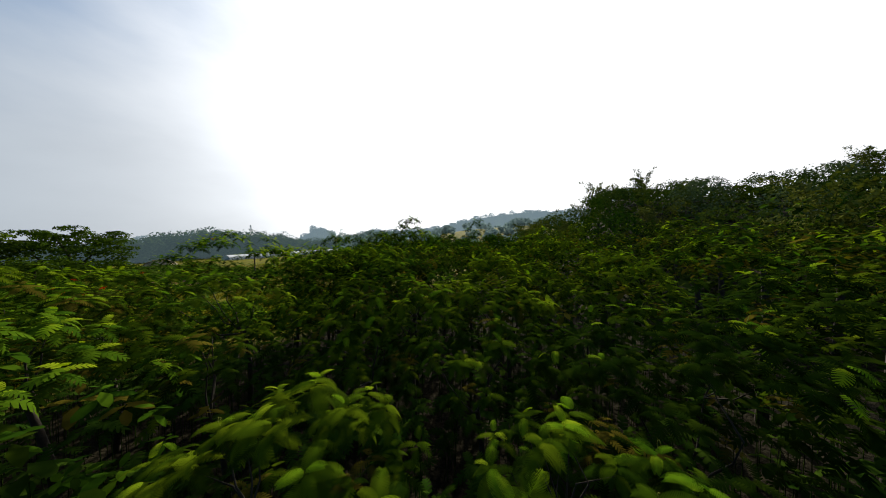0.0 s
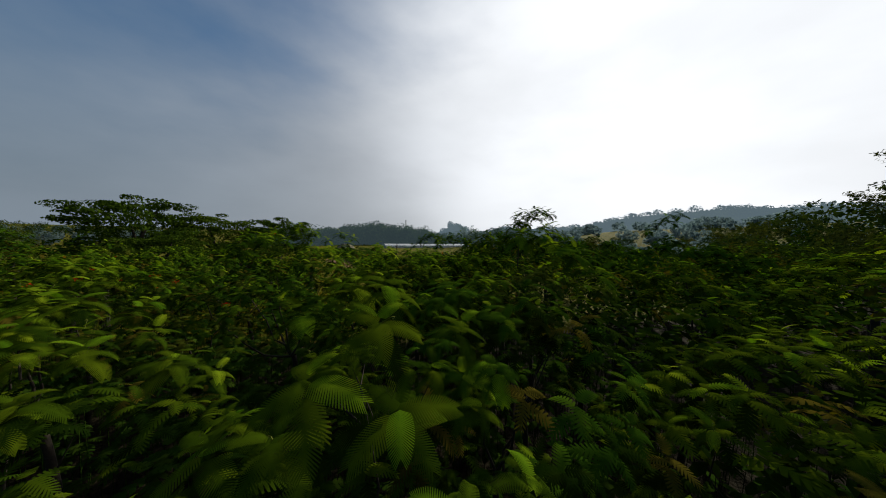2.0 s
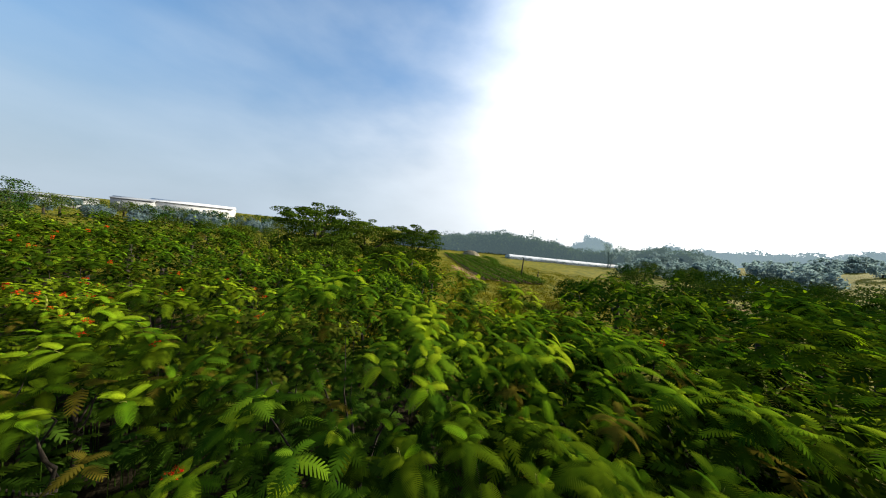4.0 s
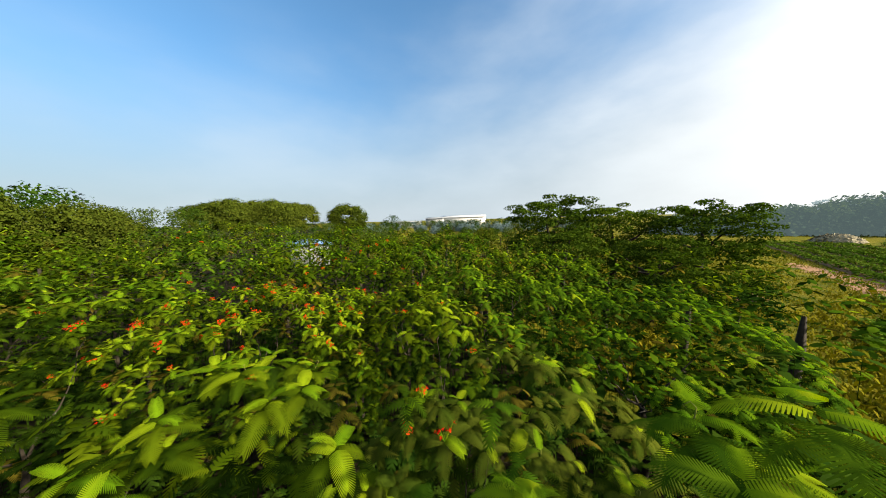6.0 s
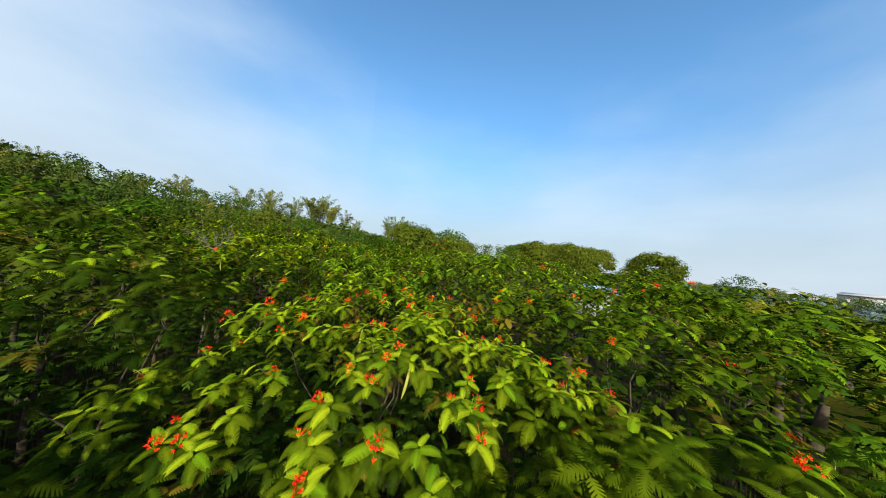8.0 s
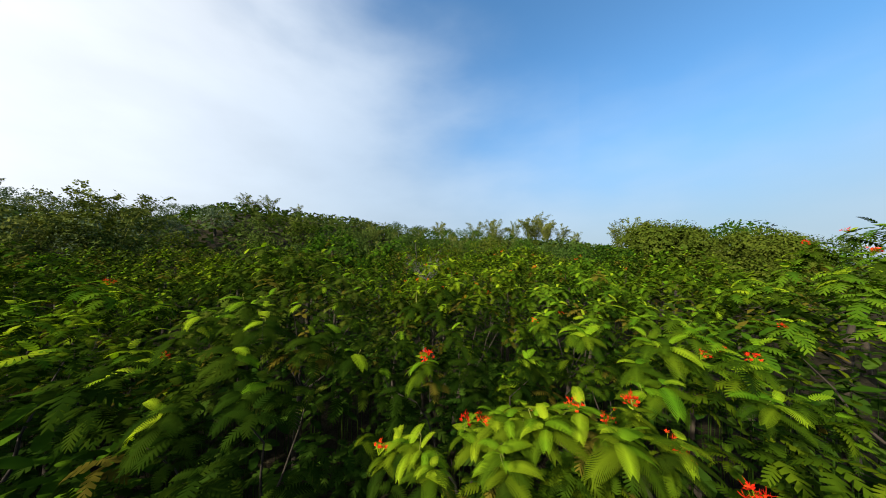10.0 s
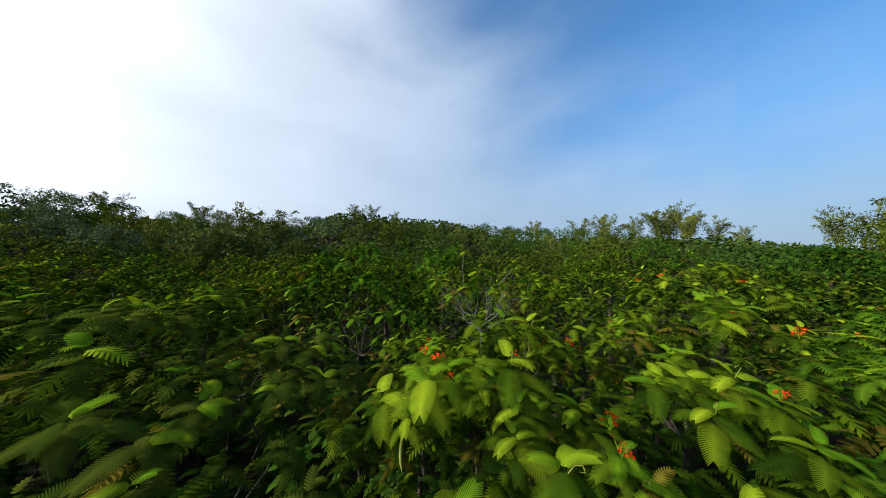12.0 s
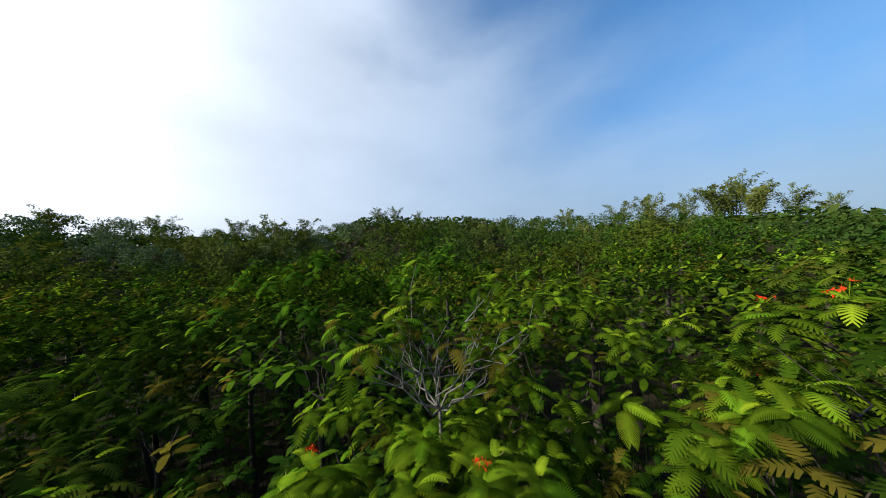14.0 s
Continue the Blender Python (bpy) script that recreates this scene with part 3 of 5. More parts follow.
def flame_tree(x, y, top, R, level, seed, label, drop=None, leaf=None, blooms=0, dry=0.015, young=0.16, size=0.235, density=8.0, count=9, group="flame trees of the grove", singles=80, pods=0, deep=1.4):
    """A feather-leaved tree with a wide low dome. level 0: seen close, 1: at some metres, 2: far."""
    rng = np.random.default_rng(seed)
    leaf = leaf or FROND
    drop = drop if drop is not None else R * rng.uniform(0.38, 0.56) + (0.0, 0.25, 0.35)[level]
    deep = deep * (1.0, 0.9, 0.9)[level]
    foot = float(ground_height(x, y))
    tree = thing("flame_tree", (x, y, foot), label, "tree", group)
    H = top - foot
    lift = np.array((0, 0, H))
    pts, nrm = crown_points(rng, R, drop, density)
    tips = pts + lift
    M, T, k = sprays(rng, tips, nrm, count, size, 0.0, (1.2, 1.7, 2.2)[level])
    N = len(M)
    slot = np.zeros(N, int)
    slot[(rng.uniform(0, 1, N) < young * 3.4 * (k / max(count - 1, 1)) ** 2.5)] = 1
    # most of a whorl's lowest fronds coloured darker, as if shaded
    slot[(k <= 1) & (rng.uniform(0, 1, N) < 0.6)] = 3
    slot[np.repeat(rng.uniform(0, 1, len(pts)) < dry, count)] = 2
    mats = [leaf, YOUNG, DRY, SHADE_FROND]
    shapes = (FINE_FRONDS + NEAR_FRONDS, MID_FRONDS, LOW_FRONDS if count > 7 else FAR_FRONDS)[level]
    which = rng.integers(0, min(len(shapes), 6), N)
    single = np.zeros(N, bool)
    order = []
    off = from_way(T[:, 0] + x, T[:, 1] + y) if level == 0 else None
    if level == 0:
        slot[(slot == 2) & (off < 1.8)] = 0
    if level == 0 and singles:
        order = np.argsort(off - 0.8 * (T[:, 2] - H) + rng.normal(0, 0.15, N))[:min(singles, N // 2)]
        single[order] = True
    if level == 0:
        joined = np.where(off < 2.6, which, which + 6)
    else:
        joined = which
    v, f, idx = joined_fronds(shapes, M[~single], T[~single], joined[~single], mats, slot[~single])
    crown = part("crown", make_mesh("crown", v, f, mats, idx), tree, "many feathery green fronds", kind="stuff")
    for i in order:
        fr = new("frond", FROND_MESHES[mats[slot[i]].name][which[i]])
        fr.parent = crown
        fr.matrix_local = Matrix([[*M[i][r], T[i][r]] for r in range(3)] + [[0, 0, 0, 1]])
    low = (NEAR_FRONDS[:3] + LOW_FRONDS, FAR_FRONDS, FAR_FRONDS)[level]

    def lower_kind(T):
        if level:
            return rng.integers(0, 2, len(T))
        return rng.integers(0, 3, len(T)) + np.where(from_way(T[:, 0] + x, T[:, 1] + y) < 2.6, 0, 3)

    # a second layer below; half of its fronds coloured darker, for shade
    under, un = crown_points(rng, R * 1.1, drop * 1.15, density * (0.62, 0.55, 0.34)[level], 9.0)
    M, T, k = sprays(rng, under + lift - np.array((0, 0, 0.6)), un, 6, size * 1.1, -0.05, 2.0)
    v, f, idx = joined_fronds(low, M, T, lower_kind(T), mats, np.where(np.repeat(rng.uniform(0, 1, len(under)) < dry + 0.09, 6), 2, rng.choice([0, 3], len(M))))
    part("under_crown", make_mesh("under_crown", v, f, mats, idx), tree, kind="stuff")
    # the leafy flanks below the rim
    rim, face = flank_points(rng, R, drop, deep, (2.8, 2.6, 2.2)[level])
    M, T, k = sprays(rng, rim + lift, face, 6, size * (0.95, 1.0, 1.05)[level], -0.08, 1.6)
    v, f, idx = joined_fronds(low, M, T, lower_kind(T), mats, np.where(np.repeat(rng.uniform(0, 1, len(rim)) < dry + 0.05, 6), 2, 0))
    part("skirt", make_mesh("skirt", v, f, mats, idx), tree, "hanging lower fronds", kind="stuff")
    if level < 2:
        limbs_to(rng, foot, H, tips, 0.05 + 0.010 * R, BARK, tree, twigs=level == 0)
    else:
        v, f = tube([(0, 0, -0.2), (0.1, 0, H * 0.5), (0, 0.1, H - drop - 0.3)], [0.16, 0.12, 0.05], 6)
        part("trunk", make_mesh("trunk", v, f, [BARK], smooth=True), tree)
    if level == 0:
        near = np.where((from_way(tips[:, 0] + x, tips[:, 1] + y) < 3.0) & (rng.uniform(0, 1, len(tips)) < 0.3))[0]
        if len(near):
            v, f = shoot_curls(rng, tips[near] + nrm[near] * size * 0.4, unit(nrm[near] + rng.normal(0, 0.25, (len(near), 3))))
            part("young_shoot", make_mesh("young_shoot", v, f, [SHOOT], smooth=True), tree, "pale curled young shoots", kind="stuff")
    for i in rng.permutation(len(tips))[:pods]:
        t = rng.uniform(0, 6.28)
        L = rng.uniform(0.24, 0.36)
        q = np.linspace(0, 1, 7)
        p = np.stack([0.06 * q * math.cos(t), 0.06 * q * math.sin(t) + 0.03 * np.sin(q * 3.0), -L * q], -1) + tips[i] + nrm[i] * size * 0.35
        v, f = tube(p, [0.004, 0.014, 0.017, 0.017, 0.017, 0.013, 0.003], 4)
        part("seed_pod", make_mesh("seed_pod", v, f, [SHOOT], smooth=True), tree, "hanging yellow-green seed pod")
    if blooms:
        at = rng.permutation(len(tips))[:blooms]
        for i in at:
            fl = new("flower_head", FLOWERS[int(rng.integers(0, 4))])
            fl.parent = crown
            s = rng.uniform(0.48, 0.85)
            fl.matrix_local = Matrix.LocRotScale(tips[i] + nrm[i] * (0.03 + 0.45 * size), Euler((rng.normal(0, 0.4), rng.normal(0, 0.4), rng.uniform(0, 6.28))), (s, s, s))
            tagged(fl, "bright orange-red flowers")
    return tree


def in_grove(x, y):
    s = -0.6 * x + 0.8 * y
    a = math.degrees(math.atan2(-(x + 4), y - 8))
    if s > (23 if x < -11 else 19) and -8 < a < 74:
        return False
    if s > 15.5 and 5 < a < 50:
        return False
    return math.hypot(x + 5, y - 3) < (34 if not -8 < a < 74 else 22)


# trees with a place of their own: x, y, top, radius
planted = []


def special(x, y, top, R, **kw):
    planted.append((x, y, R))
    d = from_way(x, y)
    return flame_tree(x, y, top, R, 0 if d < 4.2 else 1, len(planted) + 500, **kw)


special(-11.0, 2.4, 9.12, 2.9, label="flame tree in bloom, yellow-green fronds with many orange-red flowers", drop=0.9, blooms=85, young=0.42, density=13.0, size=0.175, dry=0.02, singles=300, pods=5)
special(-15.4, 3.4, 9.6, 1.8, label="flame tree with bright green fronds and a few red flowers", drop=0.5, blooms=9, young=0.24)
special(-13.4, 5.2, 9.1, 1.3, label="flame tree with yellow-green fronds and a few red flowers", drop=0.35, blooms=4, young=0.25)
special(-14.0, 1.2, 9.7, 1.4, label="flame tree with yellow-green fronds and a few red flowers", drop=0.35, blooms=5, young=0.3, dry=0.1)
special(-13.7, 7.9, 9.15, 2.3, label="dense flame tree with deep green drooping fronds", leaf=LUSH, drop=0.9, young=0.22, density=10.0, size=0.21, deep=2.2)
special(-12.4, 11.6, 8.75, 2.6, label="dense flame tree with bright green drooping fronds", leaf=LUSH, drop=0.9, young=0.3, density=11.0, size=0.2, deep=2.6)
special(-16.9, 10.6, 9.1, 2.3, label="dense flame tree with deep green drooping fronds", leaf=LUSH, drop=1.2, young=0.2, density=10.0, size=0.21, deep=2.2)
special(-0.2, 11.8, 10.95, 0.95, label="young flame tree that stands above its neighbours", drop=0.9, young=0.1, density=14.0, size=0.22)
special(-1.6, 12.1, 10.35, 0.9, label="young flame tree that stands above its neighbours", drop=0.9, young=0.1)
special(-1.6, -4.2, 10.75, 2.0, label="tall flame tree with drooping deep green fronds", leaf=LUSH, drop=1.3, young=0.08)
special(-1.8, -7.2, 10.75, 1.9, label="tall flame tree with drooping deep green fronds", leaf=LUSH, drop=1.2, young=0.1)
special(-7.3, -8.7, 9.35, 1.3, label="low flame tree with small green fronds", young=0.15)
special(-8.0, -7.0, 10.45, 1.75, label="flame tree with yellow-green fronds and a few red flowers", drop=0.9, blooms=6, young=0.25)
special(-5.7, 8.9, 9.95, 2.3, label="flame tree with broad bright green fronds", leaf=LUSH, drop=0.6, young=0.40, blooms=3, size=0.225, density=9.5, count=9, singles=300)
special(-3.4, 10.9, 9.75, 1.8, label="flame tree with broad bright green fronds", leaf=LUSH, drop=0.6, young=0.34, blooms=1, size=0.225, density=9.5, count=9, singles=200)
for lx, ly, lt in ((-5.0, 14.6, 7.2), (-7.0, 15.2, 7.0), (-9.0, 14.4, 7.1), (-10.8, 12.9, 7.3), (-3.0, 16.4, 6.9), (-8.2, 17.2, 6.3), (-5.6, 17.2, 6.6), (-11.0, 15.4, 6.4), (-12.9, 14.4, 6.6), (-1.6, 18.6, 6.6), (-8.8, 12.6, 7.0), (-13.6, 13.4, 7.0)):
    special(lx, ly, lt, 1.5, label="low flame tree at the edge of the field", leaf=LUSH, young=0.2, density=6.0, size=0.27, count=9, singles=0)
# mostly pale young fronds, so that the colour stands for sunlight
for lx, ly, lt, lr in ((-1.6, 10.6, 9.7, 1.6), (-4.6, 13.3, 9.2, 1.7), (-2.4, 13.4, 9.4, 1.8), (-5.7, 12.3, 9.55, 1.2)):
    special(lx, ly, lt, lr, label="flame tree with fronds coloured yellow-green for sunlight", drop=0.7, young=0.9, size=0.26, density=7.0)
for lx, ly, lt, lr in ((-1.1, 2.1, 8.55, 1.2), (1.5, 1.5, 8.5, 1.25), (-12.7, 4.0, 8.5, 1.1), (-10.7, 4.5, 8.15, 1.0)):
    special(lx, ly, lt, lr, label="low flame tree with green fronds between taller ones", drop=0.5, young=0.14)
special(-7.2, 5.6, 9.6, 1.6, label="flame tree with bright green fronds and brown twigs", drop=0.6, young=0.36, dry=0.05, blooms=3)
special(-7.2, -3.5, 9.72, 2.0, label="flame tree with bright fronds and a few red flowers", drop=0.55, young=0.30, blooms=14, pods=2)
for hx, hy, ht in ((-3.6, 14.2, 10.35), (-1.4, 15.2, 10.45), (1.6, 14.4, 10.5), (4.0, 13.2, 10.4), (-19.0, 6.5, 10.2)):
    special(hx, hy, ht, 1.9, label="tall flame tree with deep green fronds", leaf=LUSH, young=0.1)
for hx, hy, ht in ((2.7, 7.3, 9.5), (5.3, 8.7, 9.7), (4.5, 5.5, 9.5), (2.3, 10.4, 9.9)):
    special(hx, hy, ht, 1.8, label="flame tree with dark green fronds", young=0.12, singles=60)
special(1.2, 4.9, 9.35, 1.7, label="flame tree with dark green fronds", drop=0.8, young=0.14)
special(-1.0, 5.6, 9.6, 1.5, label="flame tree with broad drooping green fronds", drop=0.9, young=0.16)


def thin_tree(x, y, top, seed):
    """The half-bare tree: many pale branches in a fan, few small fronds."""
    rng = np.random.default_rng(seed)
    foot = float(ground_height(x, y))
    tree = thing("bare_tree", (x, y, foot), "half-bare tree with pale grey fanned branches and sparse fronds", "tree")
    H = top - foot
    fork = np.array((0.0, 0.0, H - 0.95))
    v, f = tube([(0.1, 0.05, -0.1), (0.05, 0, H * 0.4), fork], [0.045, 0.030, 0.016], 8)
    part("trunk", make_mesh("trunk", v, f, [PALE_BARK], smooth=True), tree, "pale grey bark")
    tips = []
    for i in range(11):
        t = i * 2.399 + rng.uniform(-0.3, 0.3)
        r = rng.uniform(0.18, 0.62)
        end = np.array((r * math.cos(t), r * math.sin(t), H - 0.22 - 0.3 * r + rng.normal(0, 0.08)))
        q = np.linspace(0, 1, 7)[:, None]
        line = fork + (end - fork) * q + np.array((math.cos(t), math.sin(t), -0.5)) * np.sin(q * math.pi) * 0.16 + rng.normal(0, 0.025, (7, 3)) * (q > 0)
        bits = [tube(line, np.linspace(0.011, 0.0035, 7), 5)]
        for _ in range(5):
            k = int(rng.integers(3, 7))
            s = line[k]
            e = s + unit((end - fork) * np.array((1.6, 1.6, 0.8)) + rng.normal(0, 0.32, 3)) * rng.uniform(0.25, 0.7)
            m = (s + e) / 2 + rng.normal(0, 0.05, 3)
            bits.append(tube([s, m, e], [0.006, 0.0042, 0.0024], 4))
            tips.append(e)
        v, f = join(bits)
        part("branch", make_mesh("branch", v, f, [PALE_BARK]), tree, "pale bare branch with twigs")
    tips = np.array(tips)
    n = 26
    t, r = rng.uniform(0, 6.28, n), rng.uniform(0.08, 0.42, n)
    low = np.stack([r * np.cos(t), r * np.sin(t), H - 1.05 - rng.uniform(0.05, 1.0, n)], -1)
    M, T, k = sprays(rng, low, np.tile(np.array((0, 0, 1.0)), (n, 1)), 8, 0.22)
    v, f, idx = joined_fronds(NEAR_FRONDS, M, T, rng.integers(0, 6, len(M)), [FROND, YOUNG], (k > 6).astype(int))
    part("lower_crown", make_mesh("lower_crown", v, f, [FROND, YOUNG], idx), tree, kind="stuff")
    pick = tips[rng.uniform(0, 1, len(tips)) < 0.8]
    M, T, k = sprays(rng, pick, np.tile(np.array((0, 0, 1.0)), (len(pick), 1)), 6, 0.18)
    mats = [FROND, YOUNG, DRY]
    v, f, idx = joined_fronds(NEAR_FRONDS, M, T, rng.integers(0, 6, len(M)), mats, rng.choice([0, 0, 1, 2], len(M)))
    part("crown", make_mesh("crown", v, f, mats, idx), tree, "sparse small fronds", kind="stuff")


planted.append((-5.5, -4.6, 0.45))
thin_tree(-5.5, -4.6, 10.15, 77)
special(-5.75, -4.4, 8.95, 0.55, label="low flame tree with small green fronds", drop=0.25, young=0.2)
special(-6.3, -4.1, 8.9, 0.8, label="low flame tree with small green fronds", drop=0.5, young=0.2)
special(-4.6, -4.2, 9.05, 0.95, label="low flame tree with small green fronds", drop=0.5, young=0.2)
special(-5.3, -5.6, 9.3, 0.9, label="low flame tree with small green fronds", drop=0.5, young=0.12)


# hollows between the crowns, where one looks down into the shade
planted += [(-7.9, 3.1, 1.1), (-10.9, 8.9, 2.0), (-6.3, -4.9, 0.3), (-6.9, -5.6, 0.9), (-2.2, 4.0, 0.8)]


def field_view_cap(x, y):
    """The height crowns keep under towards the field, fitted to the camera's view."""
    d = math.hypot(x + 4.4, y - 7.9)
    a = math.degrees(math.atan2(-(x + 4.4), y - 7.9))
    if d < 3.2 or not 16 < a < 48:
        return 99.0
    return 10.7 - d * float(np.interp(a, [16, 22, 30, 48], [0.16, 0.24, 0.37, 0.37]))


def plant_grove():
    rng = np.random.default_rng(11)
    labels = ("flame tree with feathery green fronds in a low dome", "flame tree with green and yellow-green fronds", "flame tree with dull olive fronds", "flame tree with dry brown tips among green fronds", "flame tree with fronds coloured darker for shade")
    tried = 0
    seed = 1000
    while tried < 9000:
        tried += 1
        x, y = rng.uniform(-40, 30), rng.uniform(-32, 38)
        if not in_grove(x, y):
            continue
        d = from_way(x, y)
        R = rng.uniform(1.2, 2.1) if d < 12 else rng.uniform(2.3, 3.3)
        if any((x - a) ** 2 + (y - b) ** 2 < (0.69 * (R + c)) ** 2 for a, b, c in planted):
            continue
        planted.append((x, y, R))
        seed += 1
        top = min(float(canopy_top(x, y)) + 0.16 + rng.normal(0, 0.12 if d < 5 else 0.30 if d < 12 else 0.45), field_view_cap(x, y))
        if top < 6.0:
            continue
        a = float(side(x, y))
        kind = int(rng.choice([0, 0, 1, 1, 3]))
        leaf = FROND if rng.uniform() < 0.7 else LUSH
        if d > 14 and (-110 < a < -50):
            kind, leaf = 2, OLIVE
        if d > 16 and rng.uniform() < 0.2:
            kind, leaf = 2, OLIVE
        if d < 9.5 and rng.uniform() < 0.22:
            kind, leaf = 2, OLIVE
        # crowns inside the walk's loop take the darker colour, for shade
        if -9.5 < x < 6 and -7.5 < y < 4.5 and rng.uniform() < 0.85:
            kind, leaf = 4, SHADE_FROND
        bl = 0
        if d < 9 and rng.uniform() < 0.45 and x < -4:
            bl = int(rng.integers(1, 6))
        if d < 3.8:
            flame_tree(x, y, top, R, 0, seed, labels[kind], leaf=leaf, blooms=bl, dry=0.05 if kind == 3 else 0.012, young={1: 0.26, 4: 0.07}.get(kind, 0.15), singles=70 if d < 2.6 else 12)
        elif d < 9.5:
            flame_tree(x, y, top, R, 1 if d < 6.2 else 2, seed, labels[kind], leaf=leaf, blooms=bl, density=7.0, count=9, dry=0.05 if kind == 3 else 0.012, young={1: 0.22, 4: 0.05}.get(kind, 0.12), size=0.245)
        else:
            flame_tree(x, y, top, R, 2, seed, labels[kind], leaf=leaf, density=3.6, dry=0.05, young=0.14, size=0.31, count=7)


plant_grove()


def build_undergrowth():
    """Shrubs and shoots added in a dark colour, to deepen the shade between trunks."""
    rng = np.random.default_rng(21)
    x, y = rng.uniform(-38, 28, 17000), rng.uniform(-30, 30, 17000)
    keep = np.array([in_grove(a, b) and from_way(a, b) < 11 for a, b in zip(x, y)])
    x, y = x[keep], y[keep]
    way_off = np.array([from_way(a, b) for a, b in zip(x, y)])
    tall = rng.uniform(0, 1, len(x)) * np.interp(way_off, [3, 7], [2.0, 3.4]) + 0.8
    pts = np.stack([x, y, ground_height(x, y) + tall], -1)
    nrm = np.tile(np.array((0, 0, 1.0)), (len(pts), 1))
    M, T, k = sprays(rng, pts, nrm, 6, 0.40)
    kind = np.where(np.repeat(way_off, 6) < 3.5, rng.integers(2, 5, len(M)), rng.integers(0, 2, len(M)))
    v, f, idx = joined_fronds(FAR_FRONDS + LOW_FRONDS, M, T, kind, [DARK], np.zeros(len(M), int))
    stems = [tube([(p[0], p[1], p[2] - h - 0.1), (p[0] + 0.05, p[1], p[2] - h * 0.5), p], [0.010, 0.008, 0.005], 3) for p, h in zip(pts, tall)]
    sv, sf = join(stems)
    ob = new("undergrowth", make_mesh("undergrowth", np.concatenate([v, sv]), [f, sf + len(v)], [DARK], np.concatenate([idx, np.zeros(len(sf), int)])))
    tagged(ob, "added dark green shrubs and shoots that deepen the shade below the trees", "undergrowth", kind="stuff")


build_undergrowth()


# ---- other trees ----
def leaf_quads(rng, centres, normals, size):
    """Small pointed leaves at the centres, tilted about the normals."""
    n = len(centres)
    up = unit(normals + rng.normal(0, 0.55, (n, 3)))
    a = unit(np.cross(up, rng.normal(0, 1, (n, 3))))
    b = np.cross(up, a)
    s = size * rng.uniform(0.6, 1.3, n)[:, None]
    v = np.stack([centres - a * s, centres - b * s * 0.55 - up * s * 0.1, centres + a * s, centres + b * s * 0.55 - up * s * 0.1], 1).reshape(-1, 3)
    f = np.arange(n * 4).reshape(-1, 4)
    return v, f


def leafy_clumps(rng, lumps, per, size, thick=0.8):
    """Leaves over the upper shells of many lumps (x, y, z, radius)."""
    cs, ns = [], []
    for x, y, z, r in lumps:
        n = unit(rng.normal(0, 1, (per, 3)) + np.array((0, 0, 0.35)))
        rad = r * rng.uniform(0.72, 1.08, per)[:, None]
        cs.append(np.array((x, y, z)) + n * rad * np.array((1, 1, thick)))
        ns.append(n + np.array((0, 0, 0.4)))
    return leaf_quads(rng, np.concatenate(cs), np.concatenate(ns), size)


def broad_tree(name, seed, H, R, squash, mat, label, lumps=34, per=26, size=0.34, flat=False, near=False, group="", smooth=False):
    """A round-headed tree built at the origin: trunk, limbs, and a crown of lumps of leaves."""
    rng = np.random.default_rng(seed)
    tree = thing(name, (0, 0, 0), label, "tree", group)
    c = H - R * squash
    pts = []
    for i in range(lumps):
        n = unit(rng.normal(0, 1, 3) + np.array((0, 0, 0.25)))
        q = rng.uniform(0.76, 0.84) if smooth else rng.uniform(0.64, 0.90)
        p = np.array((0, 0, c)) + n * np.array((R, R, R * squash)) * q
        if flat:
            p[2] = H + rng.normal(0, 0.25) - H * 0.66 * (rng.integers(0, 7) / 6) ** 1.4 - 0.75 * (math.hypot(p[0], p[1]) / R) ** 2 * R * squash
        pts.append((*p, R * (rng.uniform(0.13, 0.24) if flat else rng.uniform(0.20, 0.34))))
    v, f = leafy_clumps(rng, pts, per, size, 0.34 if flat else 0.8)
    if smooth:
        # larger leaves added inside, to keep light from passing through the crown
        iv, fi = leafy_clumps(rng, [(x * 0.86, y * 0.86, c + (z - c) * 0.86, r) for x, y, z, r in pts[::2]], 30, 0.42)
        fi = fi + len(v)
        v, f = np.concatenate([v, iv]), np.concatenate([f, fi])
    part("crown", make_mesh("crown", v, f, [mat]), tree, kind="stuff")
    base = np.array((0.0, 0.0, max(c - R * squash * 0.5, H * 0.25)))
    v, f = tube([(0, 0, -0.4), base * 0.5 + np.array((0.1, 0.05, 0)), base], [0.045 * H, 0.035 * H, 0.026 * H], 7)
    part("trunk", make_mesh("trunk", v, f, [BARK], smooth=True), tree)
    for i in range(5 if near else 0):
        e = np.array(pts[i * 3 % lumps][:3])
        m = (base + e) / 2 + rng.normal(0, 0.2, 3)
        v, f = tube([base, m, e], [0.020 * H, 0.013 * H, 0.005 * H], 5)
        part("limb", make_mesh("limb", v, f, [BARK], smooth=True), tree)
    return tree


